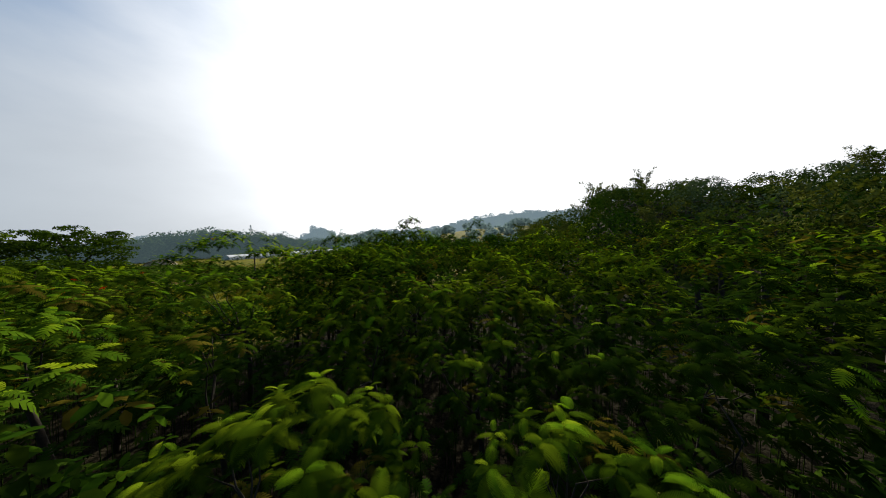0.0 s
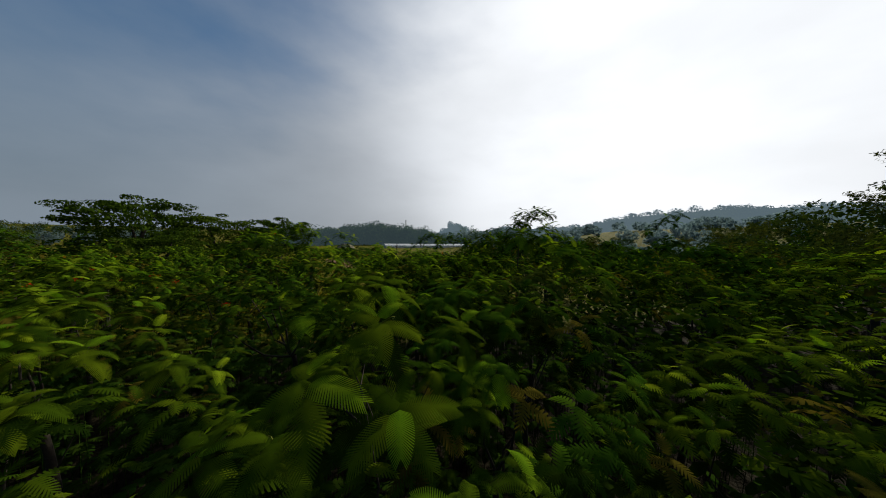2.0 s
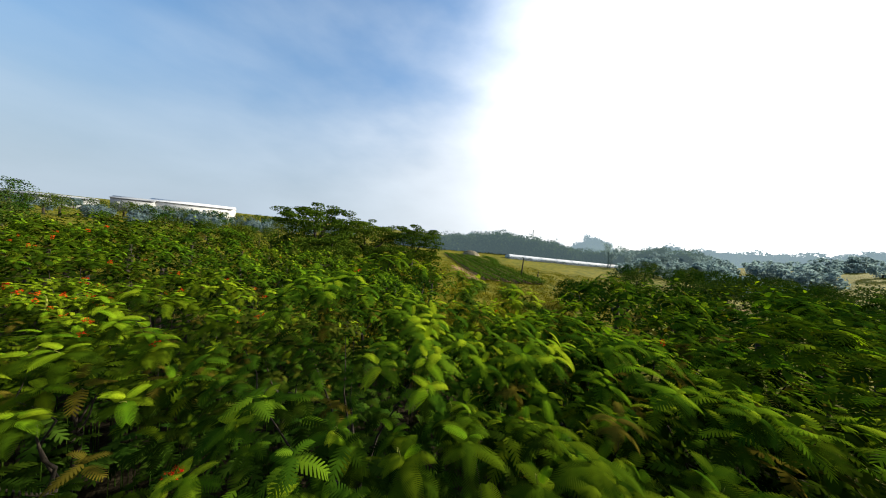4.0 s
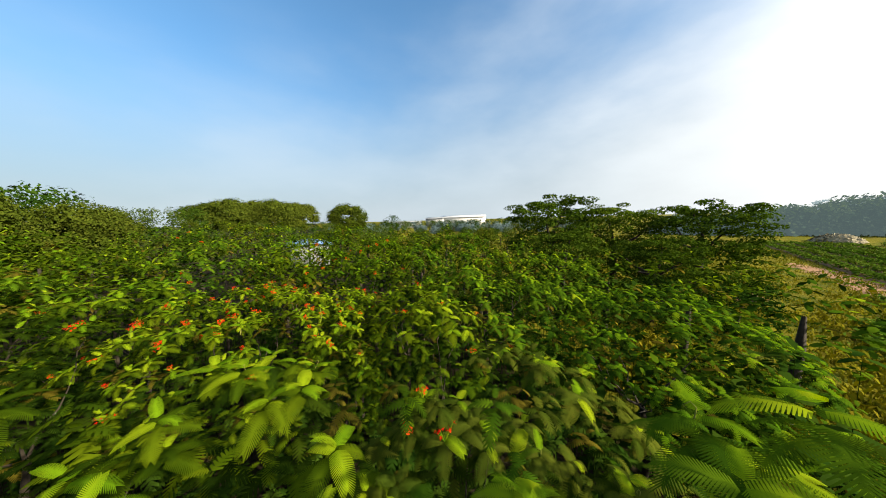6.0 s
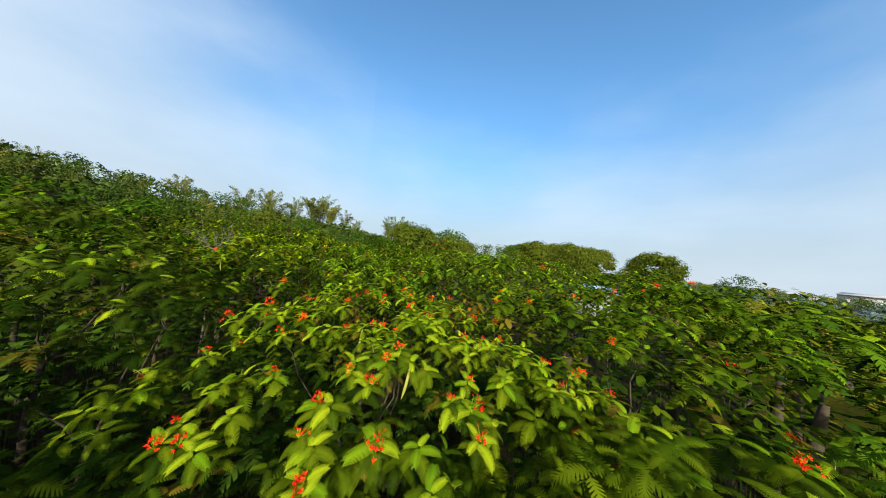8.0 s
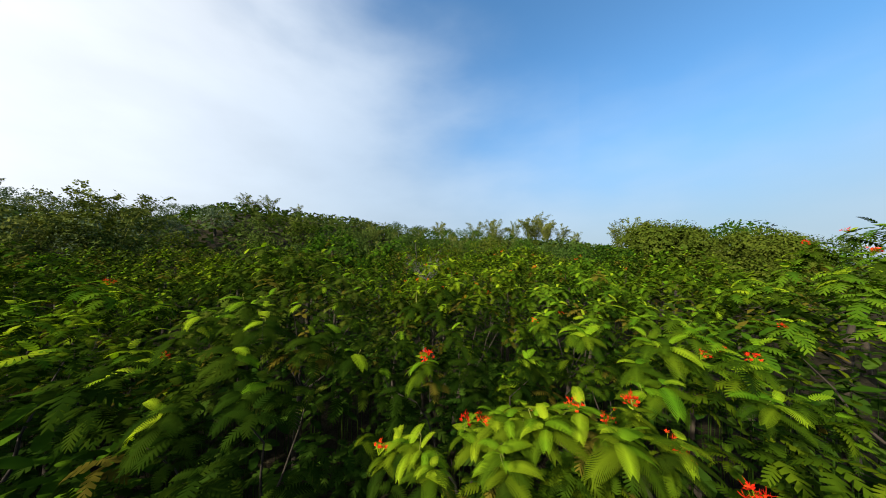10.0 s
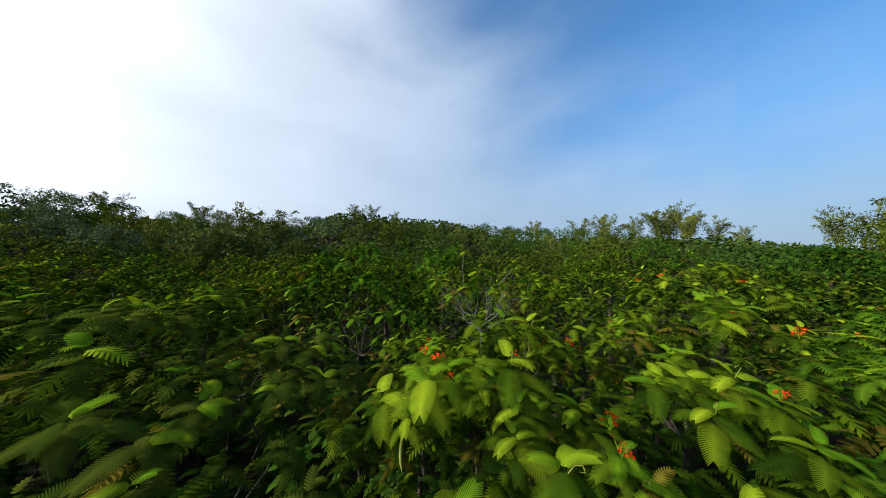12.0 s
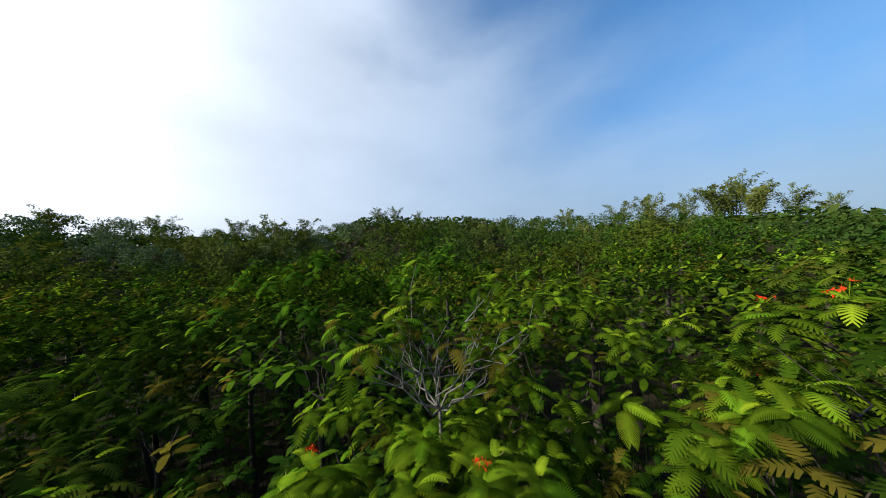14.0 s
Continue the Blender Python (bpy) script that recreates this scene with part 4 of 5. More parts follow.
def bamboo(name, seed, H, mat, label, group=""):
    """A clump of culms that arch outwards, with plumes of narrow leaves."""
    rng = np.random.default_rng(seed)
    tree = thing(name, (0, 0, 0), label, "bamboo", group)
    bits, cs, ns = [], [], []
    for i in range(13):
        t = rng.uniform(0, 6.28)
        h = H * rng.uniform(0.58, 1.0)
        lean = H * rng.uniform(0.10, 0.36)
        q = np.linspace(0, 1, 7)
        x = 0.4 * math.cos(t) + lean * q ** 2.2 * math.cos(t)
        y = 0.4 * math.sin(t) + lean * q ** 2.2 * math.sin(t)
        z = h * (q - 0.20 * q ** 5)
        line = np.stack([x, y, z], -1)
        bits.append(tube(line, np.linspace(0.05, 0.012, 7), 3))
        n = 135
        s = rng.uniform(0.30, 1.0, n) ** 0.85
        c = np.stack([np.interp(s, q, line[:, k]) for k in range(3)], -1)
        w = 0.46 * (1.15 - s)[:, None] + 0.09
        cs.append(c + rng.normal(0, 1, (n, 3)) * w * np.array((1, 1, 0.7)))
        ns.append(np.tile(np.array((math.cos(t) * 0.7, math.sin(t) * 0.7, 0.8)), (n, 1)))
    v, f = join(bits)
    part("stem", make_mesh("stem", v, f, [mat]), tree, kind="stuff")
    v, f = leaf_quads(rng, np.concatenate(cs), np.concatenate(ns), 0.15)
    part("foliage", make_mesh("foliage", v, f, [mat]), tree, kind="stuff")
    return tree


def place(first, used, x, y, turn, s, sink=0.0):
    """The first of a kind is put in place itself; the later ones are copies."""
    m = Matrix.LocRotScale((x, y, float(ground_height(x, y)) - sink), Euler((0, 0, turn)), None)
    if first.name in used:
        ob = copy_thing(first, m)
    else:
        used.add(first.name)
        ob = first
        ob.matrix_basis = m
    ob.scale = (s, s, s)
    return ob


USED = set()
# the rise of the skyline over the walk, in degrees by bearing to the left of north
CREST_AT = np.array([-192, -184, -178, -170, -161, -149, -138, -122, -110, -100, -90, -83, -77, -73, -66, -62, -55, -45, -40])
CREST_UP = np.array([3.0, 3.6, 5.0, 6.2, 7.8, 8.7, 9.3, 9.7, 9.7, 8.3, 8.5, 7.5, 8.3, 8.6, 9.2, 8.0, 8.6, 9.6, 8.4])



def crest(x, y):
    """The height up to which trees reach at a place, so that the ridge keeps its line from all along the walk."""
    tops = []
    for px, py, pz in ((-8.0, -1.0, 10.4), (-10.8, 5.6, 9.8), (0.0, 1.0, 10.0)):
        a = np.degrees(np.arctan2(-(x - px), y - py))
        a = a - 360 if a > 160 else a
        tops.append(pz + math.hypot(x - px, y - py) * math.tan(radians(float(np.interp(a, CREST_AT, CREST_UP)))))
    return min(tops)


forest = [broad_tree("forest_tree", 20 + i, 8.0, 3.6, 0.75, m, l, lumps=46, per=28, size=0.185, group="trees of the hillside wood") for i, (m, l) in enumerate((
    (WOOD_LEAF, "broad-leaved hillside tree with a dull green crown"), (DARK, "broad-leaved hillside tree with a dark green crown"),
    (OLIVE, "hillside tree with an olive-brown crown"), (WOOD_LEAF, "broad-leaved hillside tree with a dull green crown")))]
upper = [broad_tree("forest_tree", 30 + i, 8.0, 3.6, 0.75, m, l, lumps=40, per=15, size=0.25, group="trees of the hillside wood") for i, (m, l) in enumerate((
    (WOOD_LEAF, "broad-leaved hillside tree with a dull green crown"), (DARK, "broad-leaved hillside tree with a dark green crown"), (OLIVE, "hillside tree with an olive-brown crown")))]
pale = broad_tree("forest_tree", 27, 8.0, 3.6, 0.75, HAZED_LEAF, "hillside tree with a crown coloured grey-green for haze", lumps=46, per=28, size=0.185, group="trees of the hillside wood")
clumps = [bamboo("bamboo_clump", 40 + i, 9.5, BAMBOO, "feathery yellow-green bamboo clump with arching tips", "bamboo on the hillside") for i in range(2)]
domes = [broad_tree("mango_tree", 60 + i, 8.5, 4.6, 0.72, MANGO, "dense round-headed olive green tree", lumps=90, per=110, size=0.15, smooth=True, group="round trees beyond the grove") for i in range(2)]
near_dome = broad_tree("mango_tree", 62, 8.5, 4.6, 0.72, MANGO, "dense round-headed olive green tree", lumps=90, per=170, size=0.115, smooth=True, group="round trees beyond the grove")
far_trees = [broad_tree("distant_tree", 70 + i, 10.0, 5.2, 0.7, DISTANT, "tree on a distant slope, coloured pale for haze", lumps=24, per=24, size=0.66, group="distant trees") for i in range(2)]


def plant_hill():
    rng = np.random.default_rng(5)
    spots = []
    for _ in range(6000):
        a, d = rng.uniform(-205, -30), math.sqrt(rng.uniform(27 ** 2, 90 ** 2))
        t = radians(a)
        x, y = -5 - d * math.sin(t), 3 + d * math.cos(t)
        if d < 36 and in_grove(x, y):
            continue
        gap = 5.4 if d < 60 else 6.6
        if any((x - p) ** 2 + (y - q) ** 2 < gap * gap for p, q in spots):
            continue
        spots.append((x, y))
        s = rng.uniform(0.68, 1.0)
        bam = rng.uniform() < (0.42 if a > -150 else 0.22)
        kind = clumps[int(rng.integers(0, 2))] if bam and d > 34 else forest[int(rng.choice([0, 1, 2, 3, 3]))]
        if kind in forest and d > 60:
            kind = upper[int(rng.choice([0, 0, 1, 2]))]
        # crowns paled for the haze on this side of the hill
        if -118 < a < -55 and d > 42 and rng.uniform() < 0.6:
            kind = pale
        if a < -150 and rng.uniform() < 0.45:
            kind = forest[1] if d < 60 else upper[1]
        room = crest(x, y) - float(ground_height(x, y)) + 1.0
        full = room / (8.1 if kind in clumps else 8.0)
        s = min(s * 1.03, full)
        if d > 66:
            s = min(max(s, full - rng.uniform(0.0, 0.13)), 1.5)
        if s > 0.3:
            place(kind, USED, x, y, rng.uniform(0, 6.28), s, 1.0)
    return spots


plant_hill()
# ridge plumes, placed to fit the camera's view: bearing, rise and distance
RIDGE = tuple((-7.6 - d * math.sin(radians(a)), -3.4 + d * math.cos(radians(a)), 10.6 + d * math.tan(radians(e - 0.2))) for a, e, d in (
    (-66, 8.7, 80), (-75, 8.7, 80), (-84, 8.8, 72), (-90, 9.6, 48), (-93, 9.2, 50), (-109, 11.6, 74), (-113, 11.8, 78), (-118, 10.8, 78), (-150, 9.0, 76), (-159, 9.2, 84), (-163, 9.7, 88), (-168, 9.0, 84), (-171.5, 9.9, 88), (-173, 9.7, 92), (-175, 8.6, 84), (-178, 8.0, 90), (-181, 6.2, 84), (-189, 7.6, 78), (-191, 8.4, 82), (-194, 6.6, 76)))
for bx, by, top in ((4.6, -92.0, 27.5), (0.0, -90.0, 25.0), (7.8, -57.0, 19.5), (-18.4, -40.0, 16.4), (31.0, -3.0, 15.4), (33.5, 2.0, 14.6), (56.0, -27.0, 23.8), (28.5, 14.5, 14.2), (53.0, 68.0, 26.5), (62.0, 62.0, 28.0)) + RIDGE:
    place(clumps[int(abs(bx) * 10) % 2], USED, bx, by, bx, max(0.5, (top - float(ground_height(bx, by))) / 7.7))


def build_scrub():
    """The leafy scrub between the trunks of the hillside wood."""
    rng = np.random.default_rng(31)
    n = 34000
    t, d = np.radians(rng.uniform(-208, -28, n)), np.sqrt(rng.uniform(24.0 ** 2, 105.0 ** 2, n))
    x, y = -5 - d * np.sin(t), 3 + d * np.cos(t)
    c = np.stack([x, y, ground_height(x, y) + rng.uniform(0.1, 2.6, n)], -1)
    v, f = leaf_quads(rng, c, np.tile(np.array((0, 0, 1.0)), (n, 1)), 0.55)
    ob = new("hillside_scrub", make_mesh("hillside_scrub", v, f, [WOOD_LEAF]))
    tagged(ob, "dull green scrub between the hillside trees", "scrub", kind="stuff")


build_scrub()


def plant_rest():
    rng = np.random.default_rng(8)
    # round dense trees beyond the grove
    for a, d, up in ((120.3, 98, 3.9), (129.8, 101, 4.2), (133.6, 95, 4.75), (137.2, 99, 4.45), (140.6, 95, 4.7), (144.0, 101, 3.9)):
        t = radians(a)
        x, y = -9 - d * math.sin(t), 6 + d * math.cos(t)
        k = (10.2 + d * math.tan(radians(up)) - float(ground_height(x, y)) + 1.5) / 8.5
        place(domes[int(rng.integers(0, 2))], USED, x, y, rng.uniform(0, 6.28), k, 1.5)
    for a, d, up in ((111, 120, 1.5), (146, 80, 3.4), (149, 74, 3.3), (152, 82, 3.2), (155, 76, 3.6), (158, 70, 4.6), (161, 76, 5.0), (164, 66, 5.6)):
        t = radians(a)
        x, y = -9 - d * math.sin(t), 6 + d * math.cos(t)
        k = (10.2 + d * math.tan(radians(up)) - float(ground_height(x, y)) + 0.8) / 8.0
        place(forest[int(rng.choice([0, 1, 2]))], USED, x, y, rng.uniform(0, 6.28), k, 0.8)
    # lower trees in front of them
    for _ in range(110):
        a, d = rng.uniform(78, 165), rng.uniform(34, 90)
        t = radians(a)
        place(forest[int(rng.choice([0, 1, 2, 2, 3]))], USED, -5 - d * math.sin(t), 3 + d * math.cos(t), rng.uniform(0, 6.28), rng.uniform(0.42, 0.66))
    # a hedge of trees across the plain
    for i in range(30):
        a, d = 66 + 2.05 * i + rng.uniform(-0.7, 0.7), rng.uniform(116, 132)
        t = radians(a)
        x, y = -9 - d * math.sin(t), 6 + d * math.cos(t)
        k = (10.2 + d * math.tan(radians(rng.uniform(-0.15, 0.4))) - float(ground_height(x, y)) + 0.8) / 8.0
        place(forest[int(rng.choice([0, 1, 3]))], USED, x, y, rng.uniform(0, 6.28), k, 0.8)
    # the spreading trees by the bamboo
    place(near_dome, USED, -19.0, -37.5, 1.0, 1.1)
    place(near_dome, USED, -26.0, -35.0, 2.0, 0.95)
    for _ in range(80):
        a, d = rng.uniform(-34, 16), rng.uniform(46, 110)
        t = radians(a)
        place(forest[int(rng.choice([0, 1, 1, 3]))], USED, -5 - d * math.sin(t), 3 + d * math.cos(t), rng.uniform(0, 6.28), rng.uniform(0.55, 0.85), 0.8)
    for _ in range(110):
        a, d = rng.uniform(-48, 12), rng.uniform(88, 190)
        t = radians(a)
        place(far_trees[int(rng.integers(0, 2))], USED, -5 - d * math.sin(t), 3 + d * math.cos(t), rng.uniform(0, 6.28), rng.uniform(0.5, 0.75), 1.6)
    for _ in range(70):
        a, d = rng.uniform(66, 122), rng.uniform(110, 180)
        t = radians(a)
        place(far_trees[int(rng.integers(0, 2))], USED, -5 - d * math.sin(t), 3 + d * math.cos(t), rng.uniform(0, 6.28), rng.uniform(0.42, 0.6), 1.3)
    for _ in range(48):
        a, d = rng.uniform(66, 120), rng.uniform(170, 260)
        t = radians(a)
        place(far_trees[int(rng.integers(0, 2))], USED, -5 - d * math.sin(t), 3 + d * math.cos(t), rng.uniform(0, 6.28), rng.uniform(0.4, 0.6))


plant_rest()


hazy_bamboo = bamboo("bamboo_clump", 47, 9.5, DISTANT, "bamboo clump with arching tips beyond the field, coloured pale for haze", "bamboo beyond the field")
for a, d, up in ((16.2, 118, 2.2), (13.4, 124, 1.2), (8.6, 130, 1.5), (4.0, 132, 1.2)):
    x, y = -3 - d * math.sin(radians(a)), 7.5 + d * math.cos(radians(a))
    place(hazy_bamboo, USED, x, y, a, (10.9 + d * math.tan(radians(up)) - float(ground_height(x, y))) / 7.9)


def build_backdrop():
    """Wooded slopes on the horizon and a nearer belt: lumpy crowns, haze as emission."""
    rng = np.random.default_rng(51)
    bearing = np.array([52, 47, 42, 37, 29, 23, 20, 18, 15, 8, 0, -8, -12, -20, -27, -35, -46])
    height = np.array([-0.8, 0.2, 0.9, 1.5, 0.9, 0.4, 2.6, 2.4, 0.4, 1.9, 2.2, 2.6, 4.0, 5.0, 5.4, 5.2, 4.6])
    lumps = []
    for k in range(460):
        a = rng.uniform(-46, 52)
        top = float(np.interp(a, bearing[::-1], height[::-1])) + rng.normal(0, 0.25)
        d = rng.uniform(380, 430)
        r = rng.uniform(4.5, 8.5)
        t = radians(a)
        z = 10 + d * math.tan(radians(top)) - r * 0.8
        lumps.append((-5 - d * math.sin(t), 5 + d * math.cos(t), z - (0 if k % 2 else rng.uniform(0, 22)), r))
    v, f = leafy_clumps(rng, lumps, 80, 1.35)
    # the belt of trees beyond the greenhouse
    belt = []
    belt_at, belt_up = np.array([3, 8, 12, 18, 21, 25, 30, 36, 41, 45, 49, 54, 60]), np.array([1.2, 1.4, 0.6, -0.4, -0.5, 0.3, 1.0, 1.5, 0.8, 0.1, -0.1, -0.6, -1.0])
    for k in range(1300):
        a = rng.uniform(3, 60)
        d = float(np.interp(a, [3, 20, 35, 50], [150, 146, 124, 108])) + rng.uniform(0, 16)
        top = 10.9 + d * math.tan(radians(float(np.interp(a, belt_at, belt_up)) - 0.15 + rng.normal(0, 0.5)))
        r = rng.uniform(1.8, 4.6)
        x, y = -4 - d * math.sin(radians(a)), 8 + d * math.cos(radians(a))
        z = top - r * 0.8 if k % 2 == 0 else rng.uniform(3.5, max(4.0, top - r))
        belt.append((x, y, z, r))
    bv, bf = leafy_clumps(rng, belt, 60, 0.50)
    q = np.linspace(2, 61, 90)
    d = np.interp(q, [3, 20, 35, 50], [150, 146, 124, 108]) + 15.0
    foot = np.stack([-4 - d * np.sin(np.radians(q)), 8 + d * np.cos(np.radians(q)), np.full(90, -1.0)], -1)
    top = foot.copy()
    top[:, 2] = 10.9 + d * np.tan(np.radians(np.interp(q, belt_at, belt_up) - 1.5))
    bf = np.concatenate([bf, np.array([(len(bv) + i, len(bv) + i + 1, len(bv) + 91 + i, len(bv) + 90 + i) for i in range(89)])])
    bv = np.concatenate([bv, foot, top])
    # the solid slope behind the leaves
    q = np.linspace(-50, 56, 160)
    d = 436.0
    base = np.stack([-5 - d * np.sin(np.radians(q)), 5 + d * np.cos(np.radians(q)), np.full(160, -6.0)], -1)
    crest = base.copy()
    crest[:, 2] = 10 + d * np.tan(np.radians(np.interp(q, bearing[::-1], height[::-1]) - 0.35))
    n = len(v)
    bf = bf + n + 320
    sv = np.concatenate([v, base, crest, bv])
    sf = np.array([(n + i, n + i + 1, n + 161 + i, n + 160 + i) for i in range(159)])
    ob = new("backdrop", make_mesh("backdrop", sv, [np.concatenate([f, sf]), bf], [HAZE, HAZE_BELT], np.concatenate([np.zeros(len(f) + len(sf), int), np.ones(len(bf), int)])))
    tagged(ob, "wooded slopes on the horizon and a nearer tree belt, glowing blue-grey for haze", "backdrop", kind="structure")


build_backdrop()

LAYER = leaf_material("leaf_layered", (0.022, 0.046, 0.005), (0.040, 0.072, 0.007), (0.068, 0.104, 0.010), grain=0.8, see=0.2)
flat_tree = broad_tree("spreading_tree", 90, 8.6, 4.4, 0.62, LAYER, "spreading layered tree with a dark flat top at the field's edge", lumps=150, per=105, size=0.115, flat=True, near=True, group="spreading trees by the field")
place(flat_tree, USED, -30.0, 13.6, 0.4, 0.98)
place(flat_tree, USED, -29.5, 18.5, 2.4, 0.86)
place(flat_tree, USED, -27.2, 23.2, 4.0, 0.86)
place(flat_tree, USED, -24.0, 18.5, 5.0, 0.62)
place(flat_tree, USED, -24.5, 13.0, 5.6, 0.66)

dark_bush = broad_tree("longan_tree", 95, 5.6, 2.7, 0.75, DARK, "dark glossy broad-leaved fruit tree", lumps=46, per=34, size=0.15, near=True, group="dark trees between grove and field")
for bx, by, bs in ((-8.0, 30, 0.95), (-3.5, 27, 1.0), (1.0, 29, 1.05), (5.0, 26, 1.0), (-11.5, 33, 0.85), (-5.0, 34, 1.0), (2.0, 36, 1.1), (8.5, 30, 1.1), (-14.0, 36, 0.75), (12.0, 27, 1.1), (-21.5, 21.0, 0.62), (-24.5, 21.5, 0.7), (-22.5, 17.5, 0.7), (-25.5, 25.0, 0.55), (-30.0, 24.5, 0.6)):
    place(dark_bush, USED, bx, by, bx * 1.7, bs, 0.9)


# ---- the field ----
def crop_row(start, way, length, seed, label):
    """A raised row of leafy plants on bare earth."""
    rng = np.random.default_rng(seed)
    n = 60
    q = np.linspace(0, length, n)
    side_way = np.array((-way[1], way[0]))
    px, py = start[0] + way[0] * q, start[1] + way[1] * q
    z = ground_height(px, py)
    rows = []
    for k, (o, h) in enumerate(((-0.55, 0.0), (-0.25, 0.22), (0.25, 0.22), (0.55, 0.0))):
        j = rng.normal(0, 0.05, n)
        rows.append(np.stack([px + side_way[0] * (o + j), py + side_way[1] * (o + j), z + h + rng.normal(0, 0.03, n)], -1))
    v = np.concatenate(rows)
    f = np.array([(k * n + i, k * n + i + 1, (k + 1) * n + i + 1, (k + 1) * n + i) for k in range(3) for i in range(n - 1)])
    row = thing("crop_row", (0, 0, 0), label, "crop", "rows of crops in the field")
    part("earth_ridge", make_mesh("earth_ridge", v, f, [SOIL], smooth=True), row, "bare reddish-brown earth")
    m = int(length * 80)
    at = rng.uniform(0, length, m)
    off = rng.normal(0, 0.30, m)
    x, y = start[0] + way[0] * at + side_way[0] * off, start[1] + way[1] * at + side_way[1] * off
    c = np.stack([x, y, ground_height(x, y) + 0.25 + rng.uniform(0, 0.35, m)], -1)
    v, f = leaf_quads(rng, c, np.tile(np.array((0, 0, 1.0)), (m, 1)), 0.15)
    part("row_foliage", make_mesh("row_foliage", v, f, [CROP]), row, kind="stuff")


SOIL = solid_material("soil", (0.17, 0.080, 0.030), (0.32, 0.16, 0.07), 1.2, 0.95)
for k in range(6):
    crop_row((-28.5 + 1.9 * k * 0.53, 39.0 + 1.9 * k * 0.85), (-0.85, 0.53), 48.0, 300 + k, "row of low green crop plants on reddish earth")


def dirt_path(ends, width, seed):
    """A worn strip of bare reddish earth with a ragged edge."""
    rng = np.random.default_rng(seed)
    n = 50
    q = np.linspace(0, 1, n)
    a, b = np.array(ends[0]), np.array(ends[1])
    way = unit(b - a)
    side_way = np.array((-way[1], way[0]))
    rows = []
    for o in (-1, -0.4, 0.4, 1):
        off = o * width / 2 * np.sin(np.pi * np.clip(q, 0.03, 0.97)) ** 0.4 + rng.normal(0, 0.12 * width, n) + 0.5 * np.sin(q * 7 + seed)
        x, y = a[0] + (b[0] - a[0]) * q + side_way[0] * off, a[1] + (b[1] - a[1]) * q + side_way[1] * off
        rows.append(np.stack([x, y, ground_height(x, y) + 0.05 - 0.03 * abs(o)], -1))
    f = np.array([(k * n + i, k * n + i + 1, (k + 1) * n + i + 1, (k + 1) * n + i) for k in range(3) for i in range(n - 1)])
    ob = new("dirt_path", make_mesh("dirt_path", np.concatenate(rows), f, [SOIL], smooth=True))
    tagged(ob, "worn strip of bare reddish earth beside the crops", "path", kind="structure")


dirt_path(((-27.5, 36.5), (-44.0, 46.0)), 2.4, 1)
dirt_path(((-27.0, 26.5), (-33.0, 30.0)), 1.6, 2)


def weed_strip(ends, width, count, mat, tall, label):
    """Weeds along a ditch or a field's edge."""
    rng = np.random.default_rng(count)
    a, b = np.array(ends[0]), np.array(ends[1])
    q = rng.uniform(0, 1, count)[:, None]
    p = a + (b - a) * q + rng.normal(0, width, (count, 2)) + 0.8 * np.sin(q * 9.0)
    c = np.stack([p[:, 0], p[:, 1], ground_height(p[:, 0], p[:, 1]) + rng.uniform(0, tall, count)], -1)
    v, f = leaf_quads(rng, c, np.tile(np.array((0, 0, 1.0)), (count, 1)), 0.15)
    ob = new("weeds", make_mesh("weeds", v, f, [mat]))
    tagged(ob, label, "weeds", kind="stuff")


weed_strip(((-29.0, 36.0), (-13.0, 20.5)), 0.45, 2600, CROP, 0.4, "green weeds along a ditch in the field")
weed_strip(((-26.0, 40.0), (-14.0, 29.0)), 0.5, 2200, CROP, 0.4, "green weeds along a ditch through the grass")
weed_strip(((-62.0, 76.5), (-24.0, 46.5)), 0.7, 5200, CROP, 0.8, "green weeds beside the crop rows")
weed_strip(((-61.0, 89.0), (-30.0, 134.0)), 0.8, 3000, OLIVE, 1.0, "dull weeds in front of the greenhouse")


def build_grass():
    """Blades and tufts of dry yellow-green grass over the field, thicker in drifts."""
    rng = np.random.default_rng(41)
    n = 90000
    a, d = np.radians(rng.uniform(4, 70, n)), 13 + 60 * rng.uniform(0, 1, n) ** 1.5
    x, y = -5 - d * np.sin(a), 6 + d * np.cos(a)
    drift = np.sin(x * 0.9 + 0.7 * np.sin(y * 0.5)) * np.sin(y * 0.8 + 1.3) + rng.normal(0, 0.6, n)
    keep = drift > -0.5
    x, y, n = x[keep], y[keep], int(keep.sum())
    c = np.stack([x, y, ground_height(x, y)], -1)
    lean = unit(rng.normal(0, 1, (n, 3)) * np.array((1, 1, 0.0)))
    tall = rng.uniform(0.10, 0.30, n)[:, None] * (0.7 + 0.5 * (drift[keep] > 0.5))[:, None]
    w = np.cross(lean, np.array((0, 0, 1.0))) * rng.uniform(0.02, 0.05, n)[:, None]
    up = np.array((0, 0, 1.0))
    v = np.stack([c - w - up * 0.05, c + w - up * 0.05, c + w * 0.8 + up * tall * 0.7 + lean * tall * 0.25, c + up * tall + lean * tall * 0.7], 1).reshape(-1, 3)
    ob = new("field_grass", make_mesh("field_grass", v, np.arange(n * 4).reshape(-1, 4), [GRASS]))
    tagged(ob, "dry yellow-green grass in drifts over the open field", "grass", kind="stuff")


build_grass()


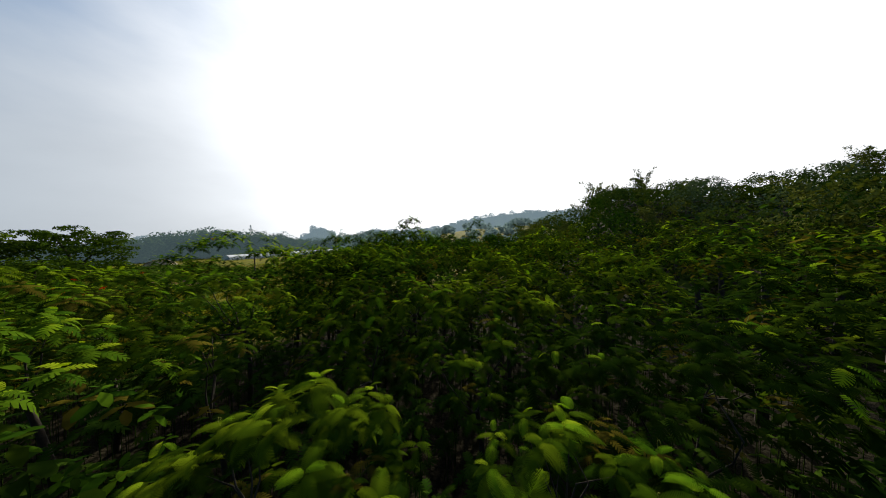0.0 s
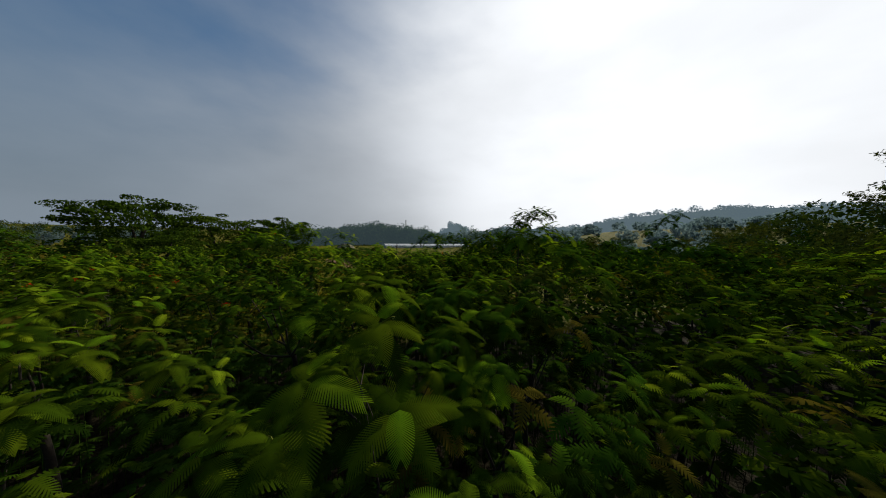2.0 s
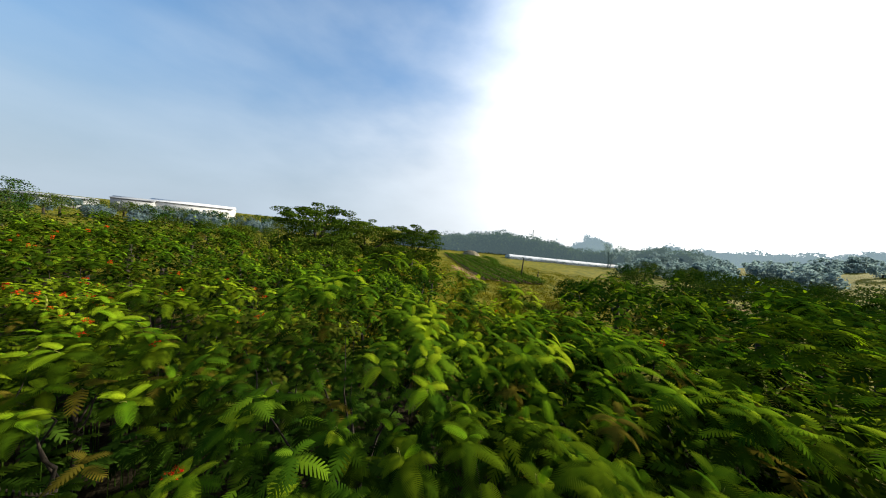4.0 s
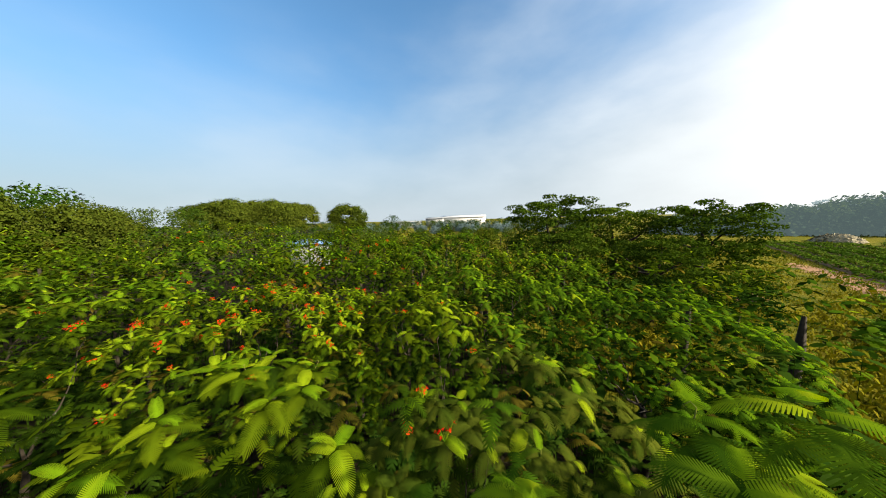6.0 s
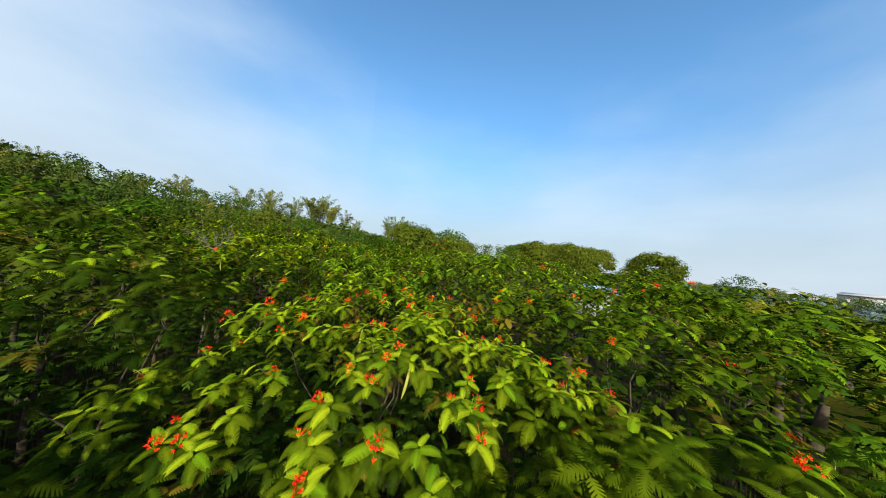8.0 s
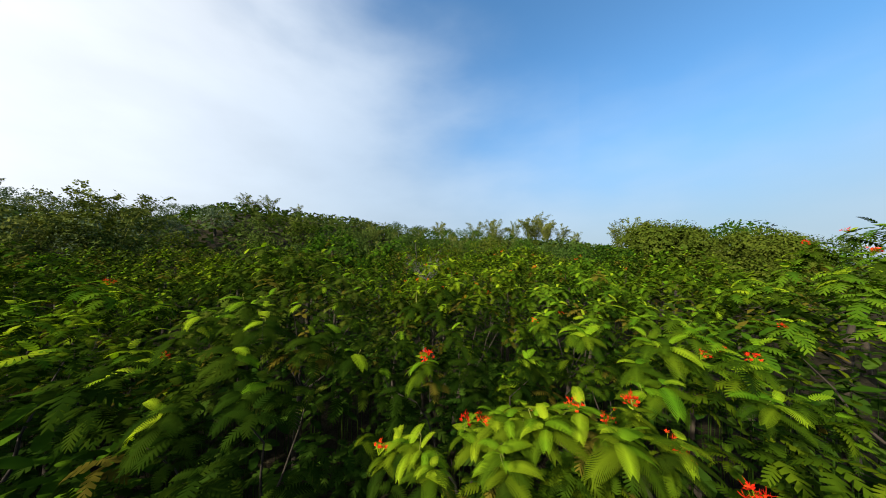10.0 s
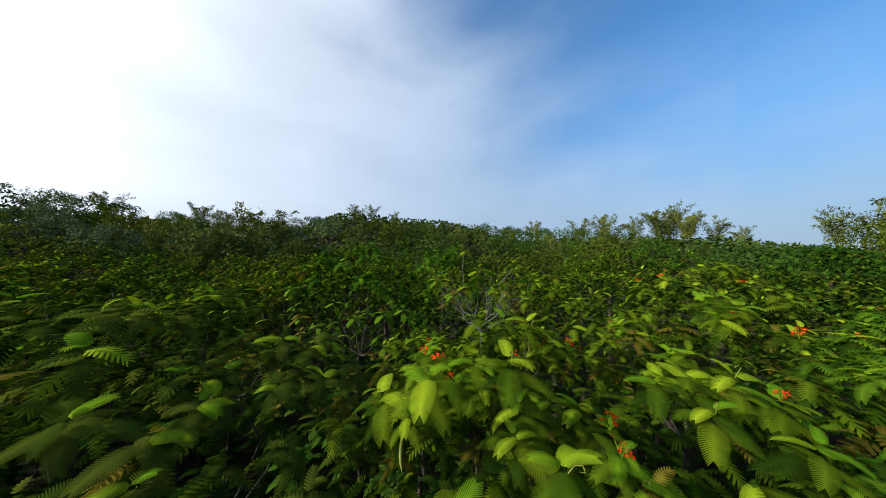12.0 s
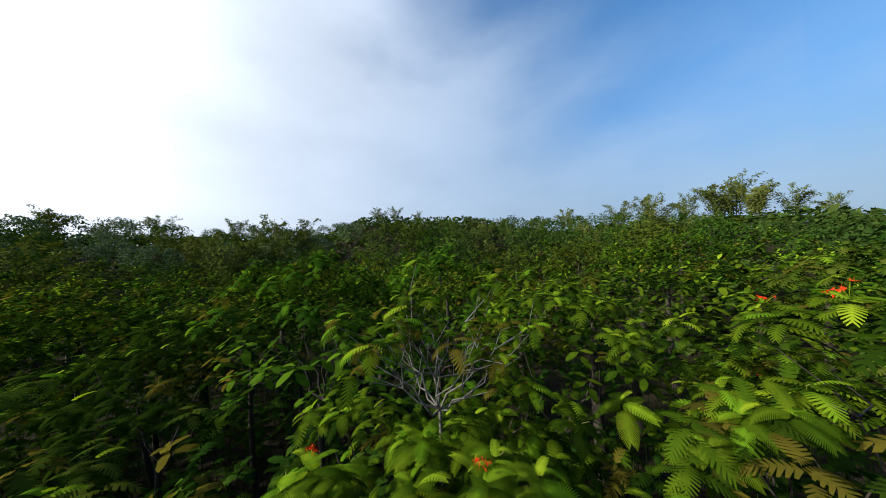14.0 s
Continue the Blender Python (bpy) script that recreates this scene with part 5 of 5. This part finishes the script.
def greenhouse(a, b, width, height):
    """A long low tunnel of white film over steel hoops."""
    a, b = np.array(a), np.array(b)
    L = float(np.linalg.norm(b - a))
    mid = (a + b) / 2
    house = thing("greenhouse", (mid[0], mid[1], float(ground_height(*mid))), "long low tunnel greenhouse under white film", "greenhouse")
    house.rotation_euler = (0, 0, math.atan2(b[1] - a[1], b[0] - a[0]))
    n, m = 25, 13
    x = np.linspace(-L / 2, L / 2, n)
    t = np.linspace(0, math.pi, m)
    v = np.array([(px, -width / 2 * math.cos(q), height * math.sin(q) ** 0.8 + 0.03 * math.sin(px * 3) * math.sin(q)) for px in x for q in t])
    f = np.array([(i * m + j, (i + 1) * m + j, (i + 1) * m + j + 1, i * m + j + 1) for i in range(n - 1) for j in range(m - 1)])
    part("film", make_mesh("film", v, f, [PLASTIC], smooth=True), house, "translucent white plastic film")
    for px in x[::3]:
        line = [(px, -(width / 2 + 0.04) * math.cos(q), (height + 0.04) * max(math.sin(q), 0) ** 0.8) for q in t]
        hv, hf = tube(line, [0.05] * m, 4)
        part("hoop", make_mesh("hoop", hv, hf, [STEEL]), house, "grey steel hoop")
    for px in (-L / 2, L / 2):
        v = np.array([(px, -width / 2 * math.cos(q), height * max(math.sin(q), 0) ** 0.8) for q in t] + [(px, 0, 0)])
        f = np.array([(i, i + 1, m) for i in range(m - 1)])
        part("end_wall", make_mesh("end_wall", v, f, [PLASTIC]), house)


greenhouse((-63.0, 92.0), (-33.0, 136.0), 6.0, 1.7)


def pole(x, y, h, r, label, lean=0.02):
    p = thing("wooden_pole", (x, y, float(ground_height(x, y))), label, "pole")
    v, f = tube([(0, 0, -0.3), (lean * h * 0.5, 0, h * 0.5), (lean * h, 0, h), (lean * h, 0, h + 0.01)], [r, r * 0.9, r * 0.8, 0.01], 8)
    part("shaft", make_mesh("shaft", v, f, [BARK], smooth=True), p)
    return p


pole(-30.0, 51.0, 4.0, 0.13, "weathered dark wooden pole that stands in the field", 0.03)
short = pole(-27.2, 52.0, 1.6, 0.09, "short wooden post with a slanted stay in the grass", 0.12)
v, f = tube([(0.9, 0, 0), (0.5, 0, 0.5), (0.15, 0, 1.1)], [0.04, 0.04, 0.04], 5)
part("stay", make_mesh("stay", v, f, [PALE_BARK]), short, "pale slanted stay")


def straw_heap(x, y, r, h):
    """A low heap of pale straw at the field's far edge."""
    rng = np.random.default_rng(66)
    n = 900
    t, q = rng.uniform(0, 6.28, n), np.sqrt(rng.uniform(0, 1, n))
    px, py = q * r * np.cos(t) * 1.5, q * r * np.sin(t)
    c = np.stack([px, py, h * (1 - q ** 2.2) + rng.normal(0, 0.05, n)], -1)
    v, f = leaf_quads(rng, c, np.stack([px / r, py / r, np.full(n, 1.2)], -1), 0.34)
    ob = new("haystack", make_mesh("haystack", v, f, [STRAW]))
    ob.location = (x, y, float(ground_height(x, y)))
    tagged(ob, "low heap of pale dry straw at the field's edge", "haystack")


STRAW = solid_material("dry_straw", (0.20, 0.17, 0.10), (0.36, 0.31, 0.20), 2.0, 0.95)
straw_heap(-70.0, 78.0, 2.6, 1.5)

# ---- far buildings and the mast ----
def warehouse(x, y, turn, w, d, h, roof, label, wall=None):
    """A low-pitched industrial shed with doors and a row of windows."""
    b = thing("warehouse", (x, y, float(ground_height(x, y))), label, "building", "industrial sheds on the plain")
    b.rotation_euler = (0, 0, radians(turn))
    v, f = box(-w / 2, w / 2, -d / 2, d / 2, -1, h)
    part("wall", make_mesh("wall", v, f, [wall or WHITE]), b, "plain pale sheet wall")
    e = 0.5
    v = np.array([(sx * (w / 2 + e), sy * (d / 2 + e), h) for sx in (-1, 1) for sy in (-1, 1)] + [(-w / 2 - e, 0, h + 0.08 * d), (w / 2 + e, 0, h + 0.08 * d)])
    f4 = np.array([(0, 2, 5, 4), (1, 4, 5, 3)])
    v = np.concatenate([v, v + np.array((0, 0, 0.25))])
    f4 = np.concatenate([f4, f4 + 6])
    part("roof", make_mesh("roof", v, [f4, np.array([(6, 10, 7), (8, 9, 11)])], [roof]), b, "low-pitched sheet roof")
    n = max(3, int(w / 6))
    for i in range(n):
        px = -w / 2 + (i + 0.5) * w / n
        for sy in (-1, 1):
            v, f = box(px - 0.9, px + 0.9, sy * (d / 2 + 0.03) - 0.03, sy * (d / 2 + 0.03) + 0.03, h * 0.55, h * 0.75)
            part("window", make_mesh("window", v, f, [GREY]), b)
    return b


warehouse(-268, -16, 86, 44, 24, 8.6, WHITE, "large white flat-roofed industrial shed far off")
warehouse(-262, -44, 90, 18, 16, 8.0, GREY, "grey shed beside a white one far off", GREY)
warehouse(-240, -70, 86, 30, 12, 5.0, GREY, "low dull shed with a grey roof far off", GREY)
warehouse(-41.5, -20.0, 40, 8, 5, 2.9, BLUE, "small shed with a faded blue sheet roof among the trees", GREY)


def mast(x, y, h):
    """A lattice mast of four legs and crossed braces."""
    m = thing("lattice_mast", (x, y, float(ground_height(x, y)) - 1), "tall steel lattice mast on the far plain, coloured pale for haze", "mast")
    n = 9
    zs = np.linspace(0, h, n + 1)
    half = np.interp(zs, [0, h * 0.7, h], [3.2, 1.1, 0.6])
    for sx, sy in ((-1, -1), (1, -1), (1, 1), (-1, 1)):
        v, f = tube([(sx * q, sy * q, z) for q, z in zip(half, zs)], [0.22] * (n + 1), 4)
        part("leg", make_mesh("leg", v, f, [HAZED_STEEL]), m)
    c = ((-1, -1), (1, -1), (1, 1), (-1, 1))
    for i in range(n):
        bits = []
        for k in range(4):
            a, b = c[k], c[(k + 1) % 4]
            bits.append(tube([(a[0] * half[i], a[1] * half[i], zs[i]), (b[0] * half[i + 1], b[1] * half[i + 1], zs[i + 1])], [0.13, 0.13], 3))
            bits.append(tube([(b[0] * half[i], b[1] * half[i], zs[i]), (a[0] * half[i + 1], a[1] * half[i + 1], zs[i + 1])], [0.13, 0.13], 3))
        v, f = join(bits)
        part("brace", make_mesh("brace", v, f, [HAZED_STEEL]), m)


mast(-291, 490, 41)
